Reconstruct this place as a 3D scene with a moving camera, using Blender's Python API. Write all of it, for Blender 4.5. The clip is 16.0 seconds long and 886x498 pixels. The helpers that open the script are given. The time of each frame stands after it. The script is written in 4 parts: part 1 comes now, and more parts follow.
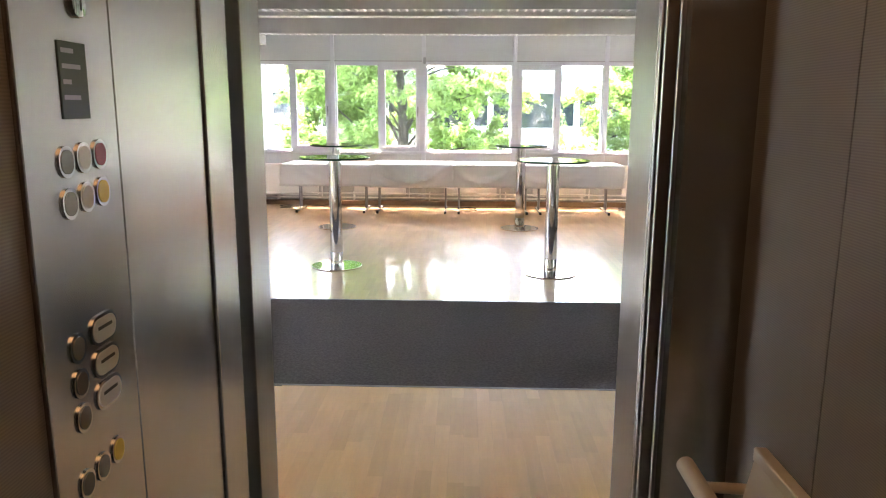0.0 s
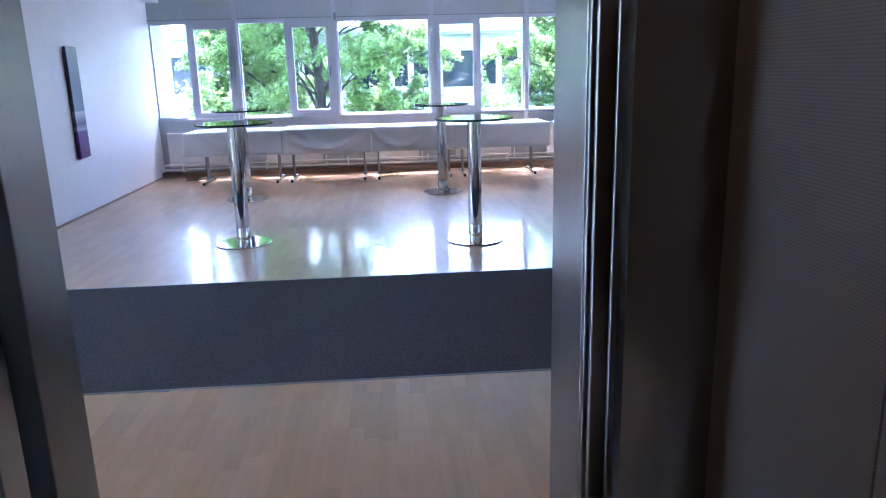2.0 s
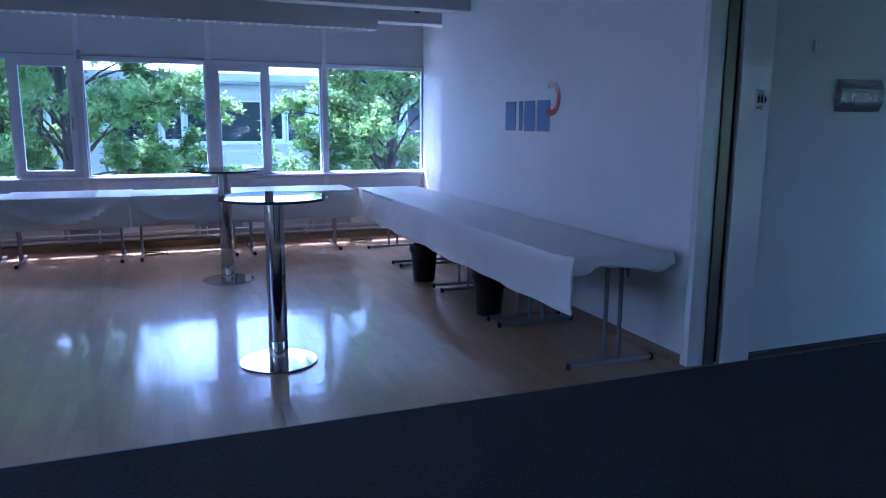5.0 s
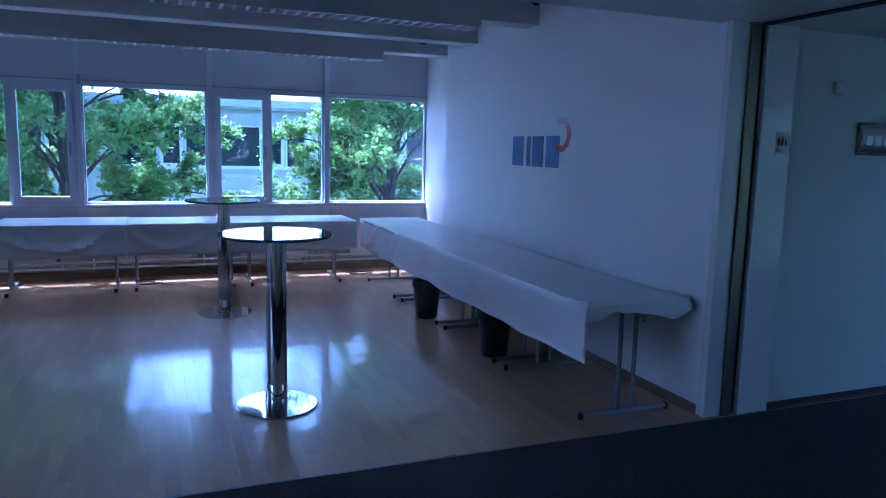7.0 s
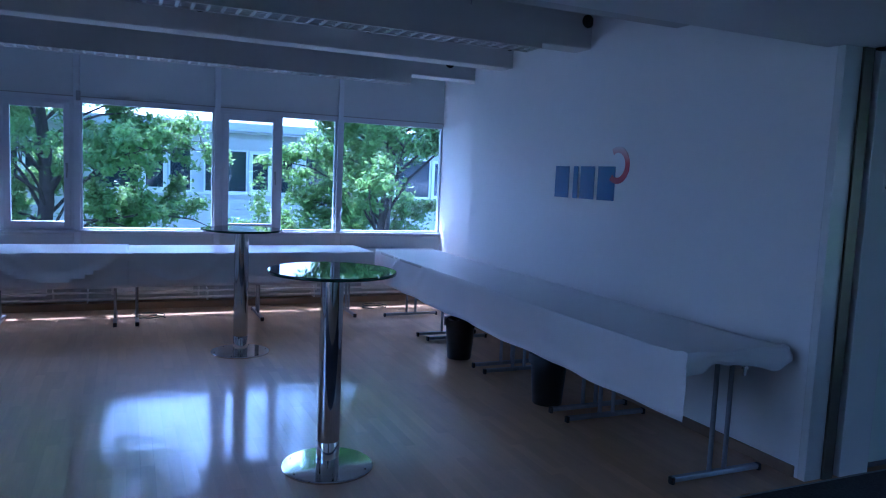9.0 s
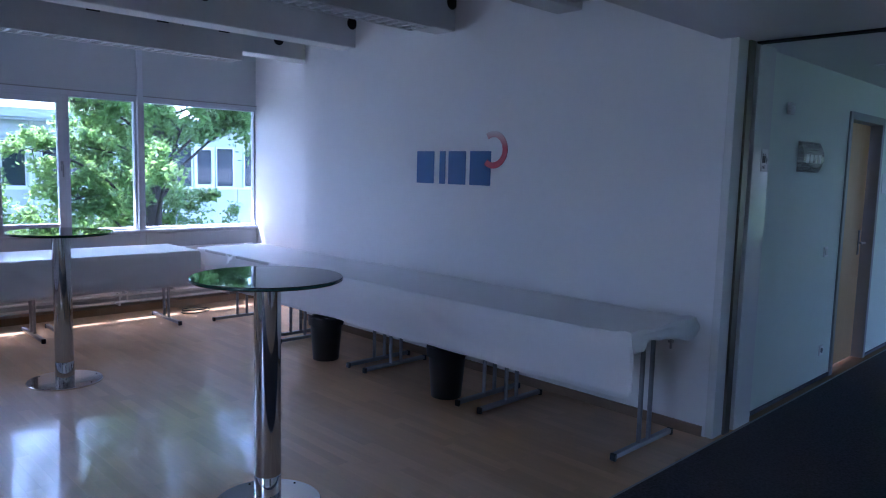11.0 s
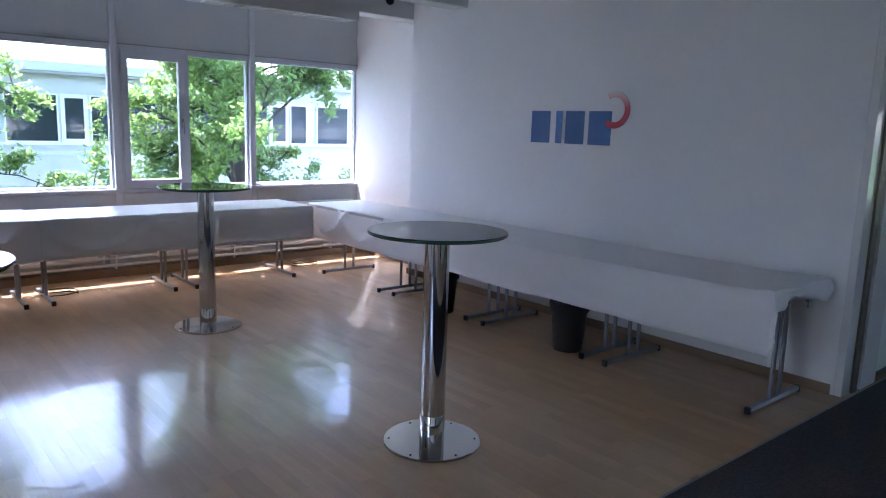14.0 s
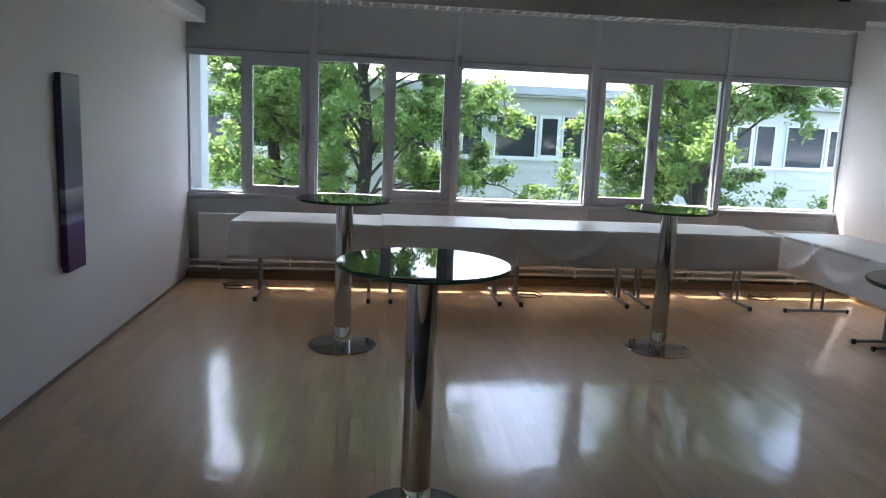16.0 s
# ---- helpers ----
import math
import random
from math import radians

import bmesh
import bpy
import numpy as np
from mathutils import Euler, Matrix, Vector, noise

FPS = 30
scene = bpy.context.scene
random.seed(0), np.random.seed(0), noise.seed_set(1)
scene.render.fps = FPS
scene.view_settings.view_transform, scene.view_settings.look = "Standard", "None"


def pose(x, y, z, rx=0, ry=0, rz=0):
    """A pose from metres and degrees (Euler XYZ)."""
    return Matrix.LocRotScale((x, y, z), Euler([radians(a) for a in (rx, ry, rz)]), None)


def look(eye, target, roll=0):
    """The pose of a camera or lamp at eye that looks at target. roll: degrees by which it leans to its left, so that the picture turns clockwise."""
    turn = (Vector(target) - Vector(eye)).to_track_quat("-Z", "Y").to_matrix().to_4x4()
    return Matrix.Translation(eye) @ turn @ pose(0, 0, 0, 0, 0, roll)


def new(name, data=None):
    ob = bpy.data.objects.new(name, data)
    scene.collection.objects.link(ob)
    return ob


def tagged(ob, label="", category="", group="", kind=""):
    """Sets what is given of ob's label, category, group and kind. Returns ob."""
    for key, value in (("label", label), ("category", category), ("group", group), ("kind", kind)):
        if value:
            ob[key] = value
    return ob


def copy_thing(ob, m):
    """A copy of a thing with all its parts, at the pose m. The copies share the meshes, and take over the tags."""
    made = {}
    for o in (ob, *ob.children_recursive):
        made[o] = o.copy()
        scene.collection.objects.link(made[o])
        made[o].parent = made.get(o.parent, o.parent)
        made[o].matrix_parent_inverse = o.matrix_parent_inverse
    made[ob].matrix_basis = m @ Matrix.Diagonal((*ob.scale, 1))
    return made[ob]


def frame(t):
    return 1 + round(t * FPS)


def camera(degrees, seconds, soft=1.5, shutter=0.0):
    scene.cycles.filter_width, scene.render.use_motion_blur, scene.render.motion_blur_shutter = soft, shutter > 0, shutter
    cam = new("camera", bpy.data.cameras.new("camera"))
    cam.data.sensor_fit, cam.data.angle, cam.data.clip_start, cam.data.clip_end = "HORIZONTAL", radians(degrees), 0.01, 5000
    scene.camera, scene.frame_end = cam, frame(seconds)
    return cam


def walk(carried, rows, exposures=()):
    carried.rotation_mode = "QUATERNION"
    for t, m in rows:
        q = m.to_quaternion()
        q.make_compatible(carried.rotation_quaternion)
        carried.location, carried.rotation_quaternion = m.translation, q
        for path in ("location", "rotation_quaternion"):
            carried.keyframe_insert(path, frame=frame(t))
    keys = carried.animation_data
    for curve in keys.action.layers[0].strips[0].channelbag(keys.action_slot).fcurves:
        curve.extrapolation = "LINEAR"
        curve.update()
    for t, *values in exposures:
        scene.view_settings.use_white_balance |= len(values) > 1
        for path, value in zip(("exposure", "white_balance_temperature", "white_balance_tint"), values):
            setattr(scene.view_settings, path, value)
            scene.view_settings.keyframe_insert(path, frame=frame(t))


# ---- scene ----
cam = camera(63.4, 16.0, 1.1)
PATH = [
    (0, (-3.32, -11.876, 1.571), (-3.378, -9.914, 1.187), 0.3),
    (0.5, (-3.326, -11.866, 1.565), (-3.356, -9.911, 1.143), 0.5),
    (1, (-3.359, -11.844, 1.551), (-3.319, -9.901, 1.081), 0.6),
    (1.5, (-3.324, -11.661, 1.521), (-3.191, -9.745, 0.962), 1.4),
    (2, (-3.211, -11.374, 1.515), (-3.08, -9.439, 1.029), -1.5),
    (2.5, (-3.255, -11.067, 1.531), (-2.897, -9.187, 0.951), 1.4),
    (3, (-3.27, -10.743, 1.527), (-2.897, -8.851, 0.995), 1.6),
    (3.5, (-3.223, -10.32, 1.569), (-2.84, -8.399, 1.166), -0.5),
    (4, (-3.177, -10.018, 1.556), (-2.525, -8.17, 1.155), -0.3),
    (6.5, (-3.105, -9.508, 1.638), (-2.369, -7.671, 1.352), 0.4),
    (7, (-3.138, -9.477, 1.647), (-2.408, -7.637, 1.366), 1.4),
    (7.5, (-3.21, -9.408, 1.669), (-2.442, -7.584, 1.377), 1.6),
    (8, (-3.22, -9.205, 1.687), (-2.522, -7.35, 1.422), 1.4),
    (8.5, (-3.33, -8.99, 1.654), (-2.659, -7.12, 1.429), 3.9),
    (9, (-3.502, -8.795, 1.626), (-2.695, -6.976, 1.426), 2.5),
    (9.5, (-3.66, -8.583, 1.604), (-2.714, -6.844, 1.319), -0.4),
    (10, (-3.771, -8.323, 1.602), (-2.614, -6.714, 1.338), 0.4),
    (12.5, (-4.732, -7.746, 1.608), (-3.269, -6.404, 1.363), 2.0),
    (13, (-4.739, -7.74, 1.606), (-3.322, -6.36, 1.308), 1.7),
    (13.5, (-4.72, -7.728, 1.603), (-3.367, -6.292, 1.275), 1.5),
    (14, (-4.717, -7.719, 1.6), (-3.442, -6.215, 1.265), 1.8),
    (14.5, (-4.741, -7.711, 1.616), (-3.604, -6.1, 1.282), 2.0),
    (15, (-4.756, -7.689, 1.617), (-3.819, -5.951, 1.303), 2.2),
    (15.5, (-4.788, -7.651, 1.621), (-4.188, -5.77, 1.301), 2.4),
    (16, (-4.799, -7.597, 1.624), (-4.609, -5.634, 1.294), 2.5),
]

# ---- camera settings along the walk: seconds, stops, kelvin, tint ----
EXPO = [
    (0.0, 5.52, 7500, 22), (0.5, 5.32, 6500, 23), (1.0, 5.07, 5750, 25), (1.5, 4.82, 5350, 26),
    (2.0, 4.80, 5050, 27), (2.5, 4.60, 4850, 27), (3.0, 4.35, 4800, 30), (3.5, 4.07, 4680, 31),
    (4.0, 3.75, 4600, 31), (6.5, 3.05, 4050, 26), (9.0, 2.81, 4100, 24), (10.0, 3.05, 4420, 28),
    (12.5, 3.60, 5150, 27), (14.0, 3.65, 5550, 24), (15.0, 3.35, 6000, 20), (16.0, 3.06, 6450, 16),
]
walk(cam, [(t, look(eye, target, roll)) for t, eye, target, roll in PATH], EXPO)

# ---- world, sun, large lights ----
SUN_EL, SUN_AZ = radians(61), radians(-22)      # azimuth from +y towards +x
sun_dir = Vector((math.sin(SUN_AZ) * math.cos(SUN_EL), math.cos(SUN_AZ) * math.cos(SUN_EL), math.sin(SUN_EL)))
world = bpy.data.worlds.new("world")
scene.world = world
world.use_nodes = True
wn = world.node_tree
bg = wn.nodes["Background"]
sky = wn.nodes.new("ShaderNodeTexSky")
sky.sky_type, sky.sun_disc = "NISHITA", False
sky.sun_elevation, sky.sun_rotation = SUN_EL, SUN_AZ
sky.air_density, sky.dust_density = 1.0, 2.5
wn.links.new(sky.outputs[0], bg.inputs[0])
bg.inputs[1].default_value = 0.15
sun_data = bpy.data.lights.new("sun", "SUN")
sun_data.energy, sun_data.angle, sun_data.color = 2.2, radians(0.6), (1.0, 0.94, 0.86)
sun = new("sun", sun_data)
sun.matrix_world = look(sun_dir * 60, (0, 0, 0))


# ---- materials ----
def mat(name, color, rough=0.5, metal=0.0, var=0.0, scale=6.0, bump=0.0, bscale=60.0, spec=0.5,
        coord="Object", stretch=(1, 1, 1), island=0.0, coat=0.0, rvar=0.0, detail=6.0, bstretch=None, ribs=0.0):
    m = bpy.data.materials.new(name)
    m.use_nodes = True
    nt = m.node_tree
    b = nt.nodes["Principled BSDF"]
    b.inputs["Base Color"].default_value = (*color, 1)
    b.inputs["Roughness"].default_value = rough
    b.inputs["Metallic"].default_value = metal
    b.inputs["Specular IOR Level"].default_value = spec
    b.inputs["Coat Weight"].default_value = coat
    tc = nt.nodes.new("ShaderNodeTexCoord")
    mp = nt.nodes.new("ShaderNodeMapping")
    mp.inputs["Scale"].default_value = stretch
    if coord == "World":
        source = nt.nodes.new("ShaderNodeNewGeometry").outputs["Position"]
    else:
        source = tc.outputs[coord]
    nt.links.new(source, mp.inputs[0])

    def noisy(sc, det=detail):
        n = nt.nodes.new("ShaderNodeTexNoise")
        n.inputs["Scale"].default_value, n.inputs["Detail"].default_value = sc, det
        nt.links.new(mp.outputs[0], n.inputs["Vector"])
        return n

    def math_node(op, a, c, d=None):
        n = nt.nodes.new("ShaderNodeMath")
        n.operation = op
        for i, v in enumerate((a, c, d)):
            if v is None:
                continue
            if isinstance(v, (int, float)):
                n.inputs[i].default_value = v
            else:
                nt.links.new(v, n.inputs[i])
        return n.outputs[0]

    value = None
    if var:
        n1, n2 = noisy(scale), noisy(scale * 9)
        s = math_node("ADD", n1.outputs["Fac"], math_node("MULTIPLY", n2.outputs["Fac"], 0.6))
        value = math_node("MULTIPLY_ADD", math_node("SUBTRACT", s, 0.8), 2 * var, 1.0)
    if island:
        oi = nt.nodes.new("ShaderNodeObjectInfo")
        ge = nt.nodes.new("ShaderNodeNewGeometry")
        r = math_node("FRACT", math_node("ADD", oi.outputs["Random"], ge.outputs["Random Per Island"]), 0)
        k = math_node("MULTIPLY_ADD", math_node("SUBTRACT", r, 0.5), 2 * island, 1.0)
        value = k if value is None else math_node("MULTIPLY", value, k)
    if ribs:
        sx = nt.nodes.new("ShaderNodeSeparateXYZ")
        nt.links.new(source, sx.inputs[0])
        wv = math_node("SINE", math_node("MULTIPLY", sx.outputs[2], 2 * math.pi / ribs), 0)
        rib = math_node("MULTIPLY_ADD", wv, 0.13, 1.0)
        value = rib if value is None else math_node("MULTIPLY", value, rib)
    if value is not None:
        hs = nt.nodes.new("ShaderNodeHueSaturation")
        hs.inputs["Color"].default_value = (*color, 1)
        nt.links.new(value, hs.inputs["Value"])
        nt.links.new(hs.outputs[0], b.inputs["Base Color"])
    if rvar:
        n3 = noisy(scale * 1.7 if not bstretch else 1.3)
        if bstretch:
            nt.links.new(source, n3.inputs["Vector"])
        nt.links.new(math_node("MULTIPLY_ADD", n3.outputs["Fac"], 2 * rvar, rough - rvar), b.inputs["Roughness"])
    if bump:
        n4 = noisy(bscale)
        if bstretch:
            mb = nt.nodes.new("ShaderNodeMapping")
            mb.inputs["Scale"].default_value = bstretch
            nt.links.new(source, mb.inputs[0])
            nt.links.new(mb.outputs[0], n4.inputs["Vector"])
        bp = nt.nodes.new("ShaderNodeBump")
        bp.inputs["Strength"].default_value = 1.0
        bp.inputs["Distance"].default_value = bump
        nt.links.new(n4.outputs["Fac"], bp.inputs["Height"])
        nt.links.new(bp.outputs[0], b.inputs["Normal"])
    return m


def leaf_mat(name, color, back):
    m = mat(name, color, 0.45, island=0.45)
    nt = m.node_tree
    b = nt.nodes["Principled BSDF"]
    tr = nt.nodes.new("ShaderNodeBsdfTranslucent")
    tr.inputs[0].default_value = (*back, 1)
    mx = nt.nodes.new("ShaderNodeMixShader")
    mx.inputs[0].default_value = 0.5
    nt.links.new(b.outputs[0], mx.inputs[1])
    nt.links.new(tr.outputs[0], mx.inputs[2])
    nt.links.new(mx.outputs[0], nt.nodes["Material Output"].inputs[0])
    return m


def glow_mat(name, color, strength):
    m = mat(name, color, 0.5)
    b = m.node_tree.nodes["Principled BSDF"]
    b.inputs["Emission Color"].default_value = (*color, 1)
    b.inputs["Emission Strength"].default_value = strength
    return m


M_WALL = mat("wall paint", (0.87, 0.87, 0.87), 0.55, var=0.03, scale=1.2, bump=0.0004, bscale=220)
# Pale paint; the green cast of light off the trees is in its colour.
M_WALLTINT = mat("corridor wall paint with green light tint", (0.68, 0.74, 0.66), 0.5, var=0.03, scale=1.5, bump=0.0004, bscale=200)
M_GLOSSWHITE = mat("gloss white lacquer", (0.78, 0.79, 0.77), 0.12, var=0.02, scale=2)
M_CEIL = mat("ceiling paint", (0.74, 0.74, 0.74), 0.8, var=0.04, scale=1.5)
M_BEAM = mat("beam paint", (0.60, 0.60, 0.58), 0.7, var=0.05, scale=2.0)
M_SOFFIT = mat("metal ceiling panel", (0.68, 0.69, 0.69), 0.35, var=0.03, scale=2)
M_WOOD = mat("maple strip floor", (0.61, 0.385, 0.205), 0.40, var=0.12, scale=5, stretch=(6, 0.6, 1), island=0.09,
             bump=0.0023, bscale=4.5, bstretch=(1.0, 1.4, 1), rvar=0.06, detail=4.0, spec=0.5, coord="World", coat=0.7)
wood_nodes = M_WOOD.node_tree
wood_shader = wood_nodes.nodes["Principled BSDF"]
wood_shader.inputs["Coat Roughness"].default_value = 0.085
wood_nodes.links.new(wood_shader.inputs["Normal"].links[0].from_socket, wood_shader.inputs["Coat Normal"])
M_JOINT = mat("floor joint", (0.26, 0.16, 0.085), 0.7)
M_SKIRT = mat("oak baseboard", (0.25, 0.17, 0.105), 0.45, var=0.12, scale=4, stretch=(3, 3, 20))
M_CARPET = mat("blue grey loop carpet", (0.098, 0.092, 0.100), 0.95, var=0.7, scale=60, bump=0.004, bscale=170, spec=0.1)
M_FRAME = mat("grey window frame", (0.50, 0.53, 0.57), 0.4, var=0.03, scale=3)
M_FASCIA = mat("grey fascia panel", (0.45, 0.48, 0.49), 0.55, var=0.03, scale=2)
M_RAD = mat("radiator enamel", (0.74, 0.75, 0.75), 0.35, var=0.02, scale=3)
M_BLACK = mat("black plastic", (0.012, 0.012, 0.013), 0.38, var=0.2, scale=12)
# Near-black: paints the shade in holes and light housings; also on dark fittings.
M_GAP = mat("near-black gap shade and fittings", (0.006, 0.006, 0.006), 0.8)
M_CHROME = mat("polished chrome", (0.58, 0.57, 0.56), 0.045, 1.0, rvar=0.02, scale=3)
M_STEEL = mat("brushed stainless steel", (0.46, 0.44, 0.42), 0.28, 1.0, var=0.05, scale=4, stretch=(1, 1, 60), rvar=0.06)
M_STEELV = mat("satin stainless steel", (0.46, 0.44, 0.42), 0.24, 1.0, var=0.06, scale=3, stretch=(40, 40, 0.6), rvar=0.05)
M_STEELDARK = mat("landing frame steel", (0.31, 0.29, 0.265), 0.30, 1.0, var=0.06, scale=3, stretch=(40, 40, 0.6), rvar=0.05)
M_TUBE = mat("grey tube steel", (0.30, 0.31, 0.33), 0.35, 0.9, var=0.05, scale=6)
M_TABLETOP = mat("grey laminate", (0.55, 0.55, 0.54), 0.5, var=0.04, scale=5)
M_CLOTH = mat("white tablecloth", (0.84, 0.84, 0.85), 0.32, var=0.03, scale=3, bump=0.0008, bscale=260)
M_DARKGLASS = mat("smoked glass", (0.010, 0.016, 0.014), 0.02, spec=0.24)
M_GREENEDGE = mat("green glass edge", (0.02, 0.08, 0.06), 0.1, spec=0.8)
M_BLUE = mat("blue wall vinyl", (0.035, 0.13, 0.38), 0.5, var=0.06, scale=6)
M_DOORWOOD = mat("beech veneer", (0.50, 0.31, 0.15), 0.4, var=0.12, scale=3, stretch=(8, 8, 0.7))
M_DOORFRAME = mat("grey door frame", (0.28, 0.28, 0.28), 0.4, var=0.03, scale=3)
M_BROWNPOST = mat("bronze anodised post", (0.16, 0.14, 0.11), 0.35, 0.7, var=0.06, scale=4)
M_SIGN = mat("white sign", (0.78, 0.78, 0.76), 0.4, var=0.02, scale=5)
M_INK = mat("black print", (0.02, 0.02, 0.02), 0.5)
M_GREYPRINT = mat("grey print", (0.13, 0.14, 0.13), 0.5)
M_PLASTIC = mat("cream plastic", (0.66, 0.66, 0.62), 0.4, var=0.03, scale=8)
M_LINEN = mat("linen laminate", (0.18, 0.165, 0.15), 0.4, var=0.04, scale=2, ribs=0.0045)
M_LIFTFLOOR = mat("lift floor rubber", (0.08, 0.075, 0.07), 0.6, var=0.2, scale=14)
M_CREAM = mat("cream coated rail", (0.60, 0.53, 0.43), 0.35, var=0.04, scale=6)
M_LENS = mat("button lens", (0.17, 0.16, 0.14), 0.15, metal=0.3, var=0.06, scale=30)
M_REDLENS = mat("red button lens", (0.22, 0.02, 0.03), 0.15)
M_YELLOWLENS = mat("yellow button lens", (0.62, 0.47, 0.10), 0.25)
M_DISPLAY = mat("display glass", (0.05, 0.07, 0.05), 0.1)
M_PALE = mat("pale button cap", (0.52, 0.52, 0.50), 0.3, metal=0.2, var=0.04, scale=30)
M_LAMP = glow_mat("lift lamp", (1.0, 0.62, 0.32), 0.048)
M_FACADE = mat("white cladding", (0.60, 0.63, 0.65), 0.5, var=0.04, scale=0.6)
M_FACADEFRAME = mat("white window frame", (0.82, 0.83, 0.83), 0.4, var=0.02, scale=2)
M_DARKPANE = mat("dark window pane", (0.03, 0.04, 0.05), 0.06, spec=0.7, var=0.3, scale=0.6)
M_ROOFEDGE = mat("grey roof edge", (0.50, 0.53, 0.56), 0.5, var=0.06, scale=1)
M_LAWN = mat("lawn", (0.06, 0.10, 0.03), 0.9, var=0.3, scale=0.8, bump=0.02, bscale=20)
M_BARK = mat("bark", (0.042, 0.034, 0.028), 0.9, var=0.35, scale=5, stretch=(4, 4, 0.8), bump=0.02, bscale=18)
M_LEAF = leaf_mat("leaves", (0.085, 0.165, 0.045), (0.32, 0.48, 0.13))
M_BRONZE = mat("exterior render", (0.50, 0.54, 0.57), 0.7, var=0.04, scale=1)

M_GLASS = bpy.data.materials.new("window glass")
M_GLASS.use_nodes = True
gnt = M_GLASS.node_tree
gb = gnt.nodes["Principled BSDF"]
gb.inputs["Base Color"].default_value = (0.96, 0.99, 0.98, 1)
gb.inputs["Roughness"].default_value = 0.0
gb.inputs["Transmission Weight"].default_value = 1.0
gb.inputs["IOR"].default_value = 1.45


def ramp_mat(name, axis, stops, rough=0.5):
    """A print whose colour runs along one axis of the thing's own box."""
    m = mat(name, (0.5, 0.5, 0.5), rough)
    nt = m.node_tree
    tc = nt.nodes.new("ShaderNodeTexCoord")
    sp = nt.nodes.new("ShaderNodeSeparateXYZ")
    rp = nt.nodes.new("ShaderNodeValToRGB")
    nt.links.new(tc.outputs["Generated"], sp.inputs[0])
    nt.links.new(sp.outputs[axis], rp.inputs[0])
    els = rp.color_ramp.elements
    while len(els) < len(stops):
        els.new(0.5)
    for e, (p, c) in zip(els, stops):
        e.position, e.color = p, (*c, 1)
    nt.links.new(rp.outputs[0], nt.nodes["Principled BSDF"].inputs["Base Color"])
    return m


M_PURPLE = ramp_mat("violet print", 2, [(0, (0.07, 0.015, 0.12)), (0.24, (0.08, 0.03, 0.17)), (0.26, (0.32, 0.31, 0.45)),
                                        (0.31, (0.06, 0.05, 0.13)), (0.42, (0.40, 0.40, 0.5)), (0.43, (0.10, 0.12, 0.24)),
                                        (0.62, (0.05, 0.06, 0.14)), (1, (0.06, 0.05, 0.13))], 0.3)
M_RED = ramp_mat("red fading vinyl", 2, [(0, (0.42, 0.02, 0.05)), (0.55, (0.55, 0.07, 0.10)), (0.85, (0.70, 0.45, 0.46)), (1, (0.78, 0.74, 0.74))])


# ---- mesh helpers ----
def addbox(bm, x0, x1, y0, y1, z0, z1, bevel=0.0):
    r = bmesh.ops.create_cube(bm, size=1.0)
    bmesh.ops.scale(bm, vec=(x1 - x0, y1 - y0, z1 - z0), verts=r["verts"])
    bmesh.ops.translate(bm, vec=((x0 + x1) / 2, (y0 + y1) / 2, (z0 + z1) / 2), verts=r["verts"])
    if bevel:
        es = list({e for v in r["verts"] for e in v.link_edges})
        bmesh.ops.bevel(bm, geom=es, offset=bevel, segments=2, affect="EDGES", profile=0.5)
    return bm


def box(x0, x1, y0, y1, z0, z1, bevel=0.0):
    return addbox(bmesh.new(), x0, x1, y0, y1, z0, z1, bevel)


def addlathe(bm, profile, segs=40, center=(0, 0, 0), axis="Z"):
    """Turn a profile of (radius, height) round an axis."""
    rings = []
    for r, h in profile:
        ring = []
        for i in range(segs):
            a = 2 * math.pi * i / segs
            p = (r * math.cos(a), r * math.sin(a), h)
            if axis == "X":
                p = (h, p[0], p[1])
            elif axis == "Y":
                p = (p[0], h, p[1])
            ring.append(bm.verts.new(Vector(p) + Vector(center)))
        rings.append(ring)
    for a, b in zip(rings, rings[1:]):
        for i in range(segs):
            bm.faces.new((a[i], a[(i + 1) % segs], b[(i + 1) % segs], b[i]))
    bm.faces.new(list(reversed(rings[0])))
    bm.faces.new(rings[-1])
    return bm


def addtube(bm, pts, r, segs=10):
    pts = [Vector(p) for p in pts]
    rings = []
    for i, p in enumerate(pts):
        d = (pts[min(i + 1, len(pts) - 1)] - pts[max(i - 1, 0)]).normalized()
        up = Vector((0, 0, 1)) if abs(d.z) < 0.9 else Vector((1, 0, 0))
        a = d.cross(up).normalized()
        b = d.cross(a)
        rr = r[i] if isinstance(r, (list, tuple)) else r
        rings.append([bm.verts.new(p + rr * (math.cos(2 * math.pi * k / segs) * a + math.sin(2 * math.pi * k / segs) * b))
                      for k in range(segs)])
    for a, b in zip(rings, rings[1:]):
        for k in range(segs):
            bm.faces.new((a[k], a[(k + 1) % segs], b[(k + 1) % segs], b[k]))
    bm.faces.new(list(reversed(rings[0])))
    bm.faces.new(rings[-1])
    return bm


def tube(pts, r, segs=10):
    return addtube(bmesh.new(), pts, r, segs)


def part(name, bm, material, parent=None, label="", smooth=False):
    bmesh.ops.recalc_face_normals(bm, faces=bm.faces)
    me = bpy.data.meshes.new(name)
    bm.to_mesh(me)
    bm.free()
    me.materials.append(material)
    if smooth:
        for p in me.polygons:
            p.use_smooth = True
        me.set_sharp_from_angle(angle=radians(40))
    ob = new(name, me)
    if parent is not None:
        ob.parent = parent
    if label:
        tagged(ob, label)
    return ob


def empty(name, label, category, group="", kind=""):
    return tagged(new(name), label, category, group, kind)


def structure(name, bm, material, label, category):
    return tagged(part(name, bm, material), label, category, kind="structure")


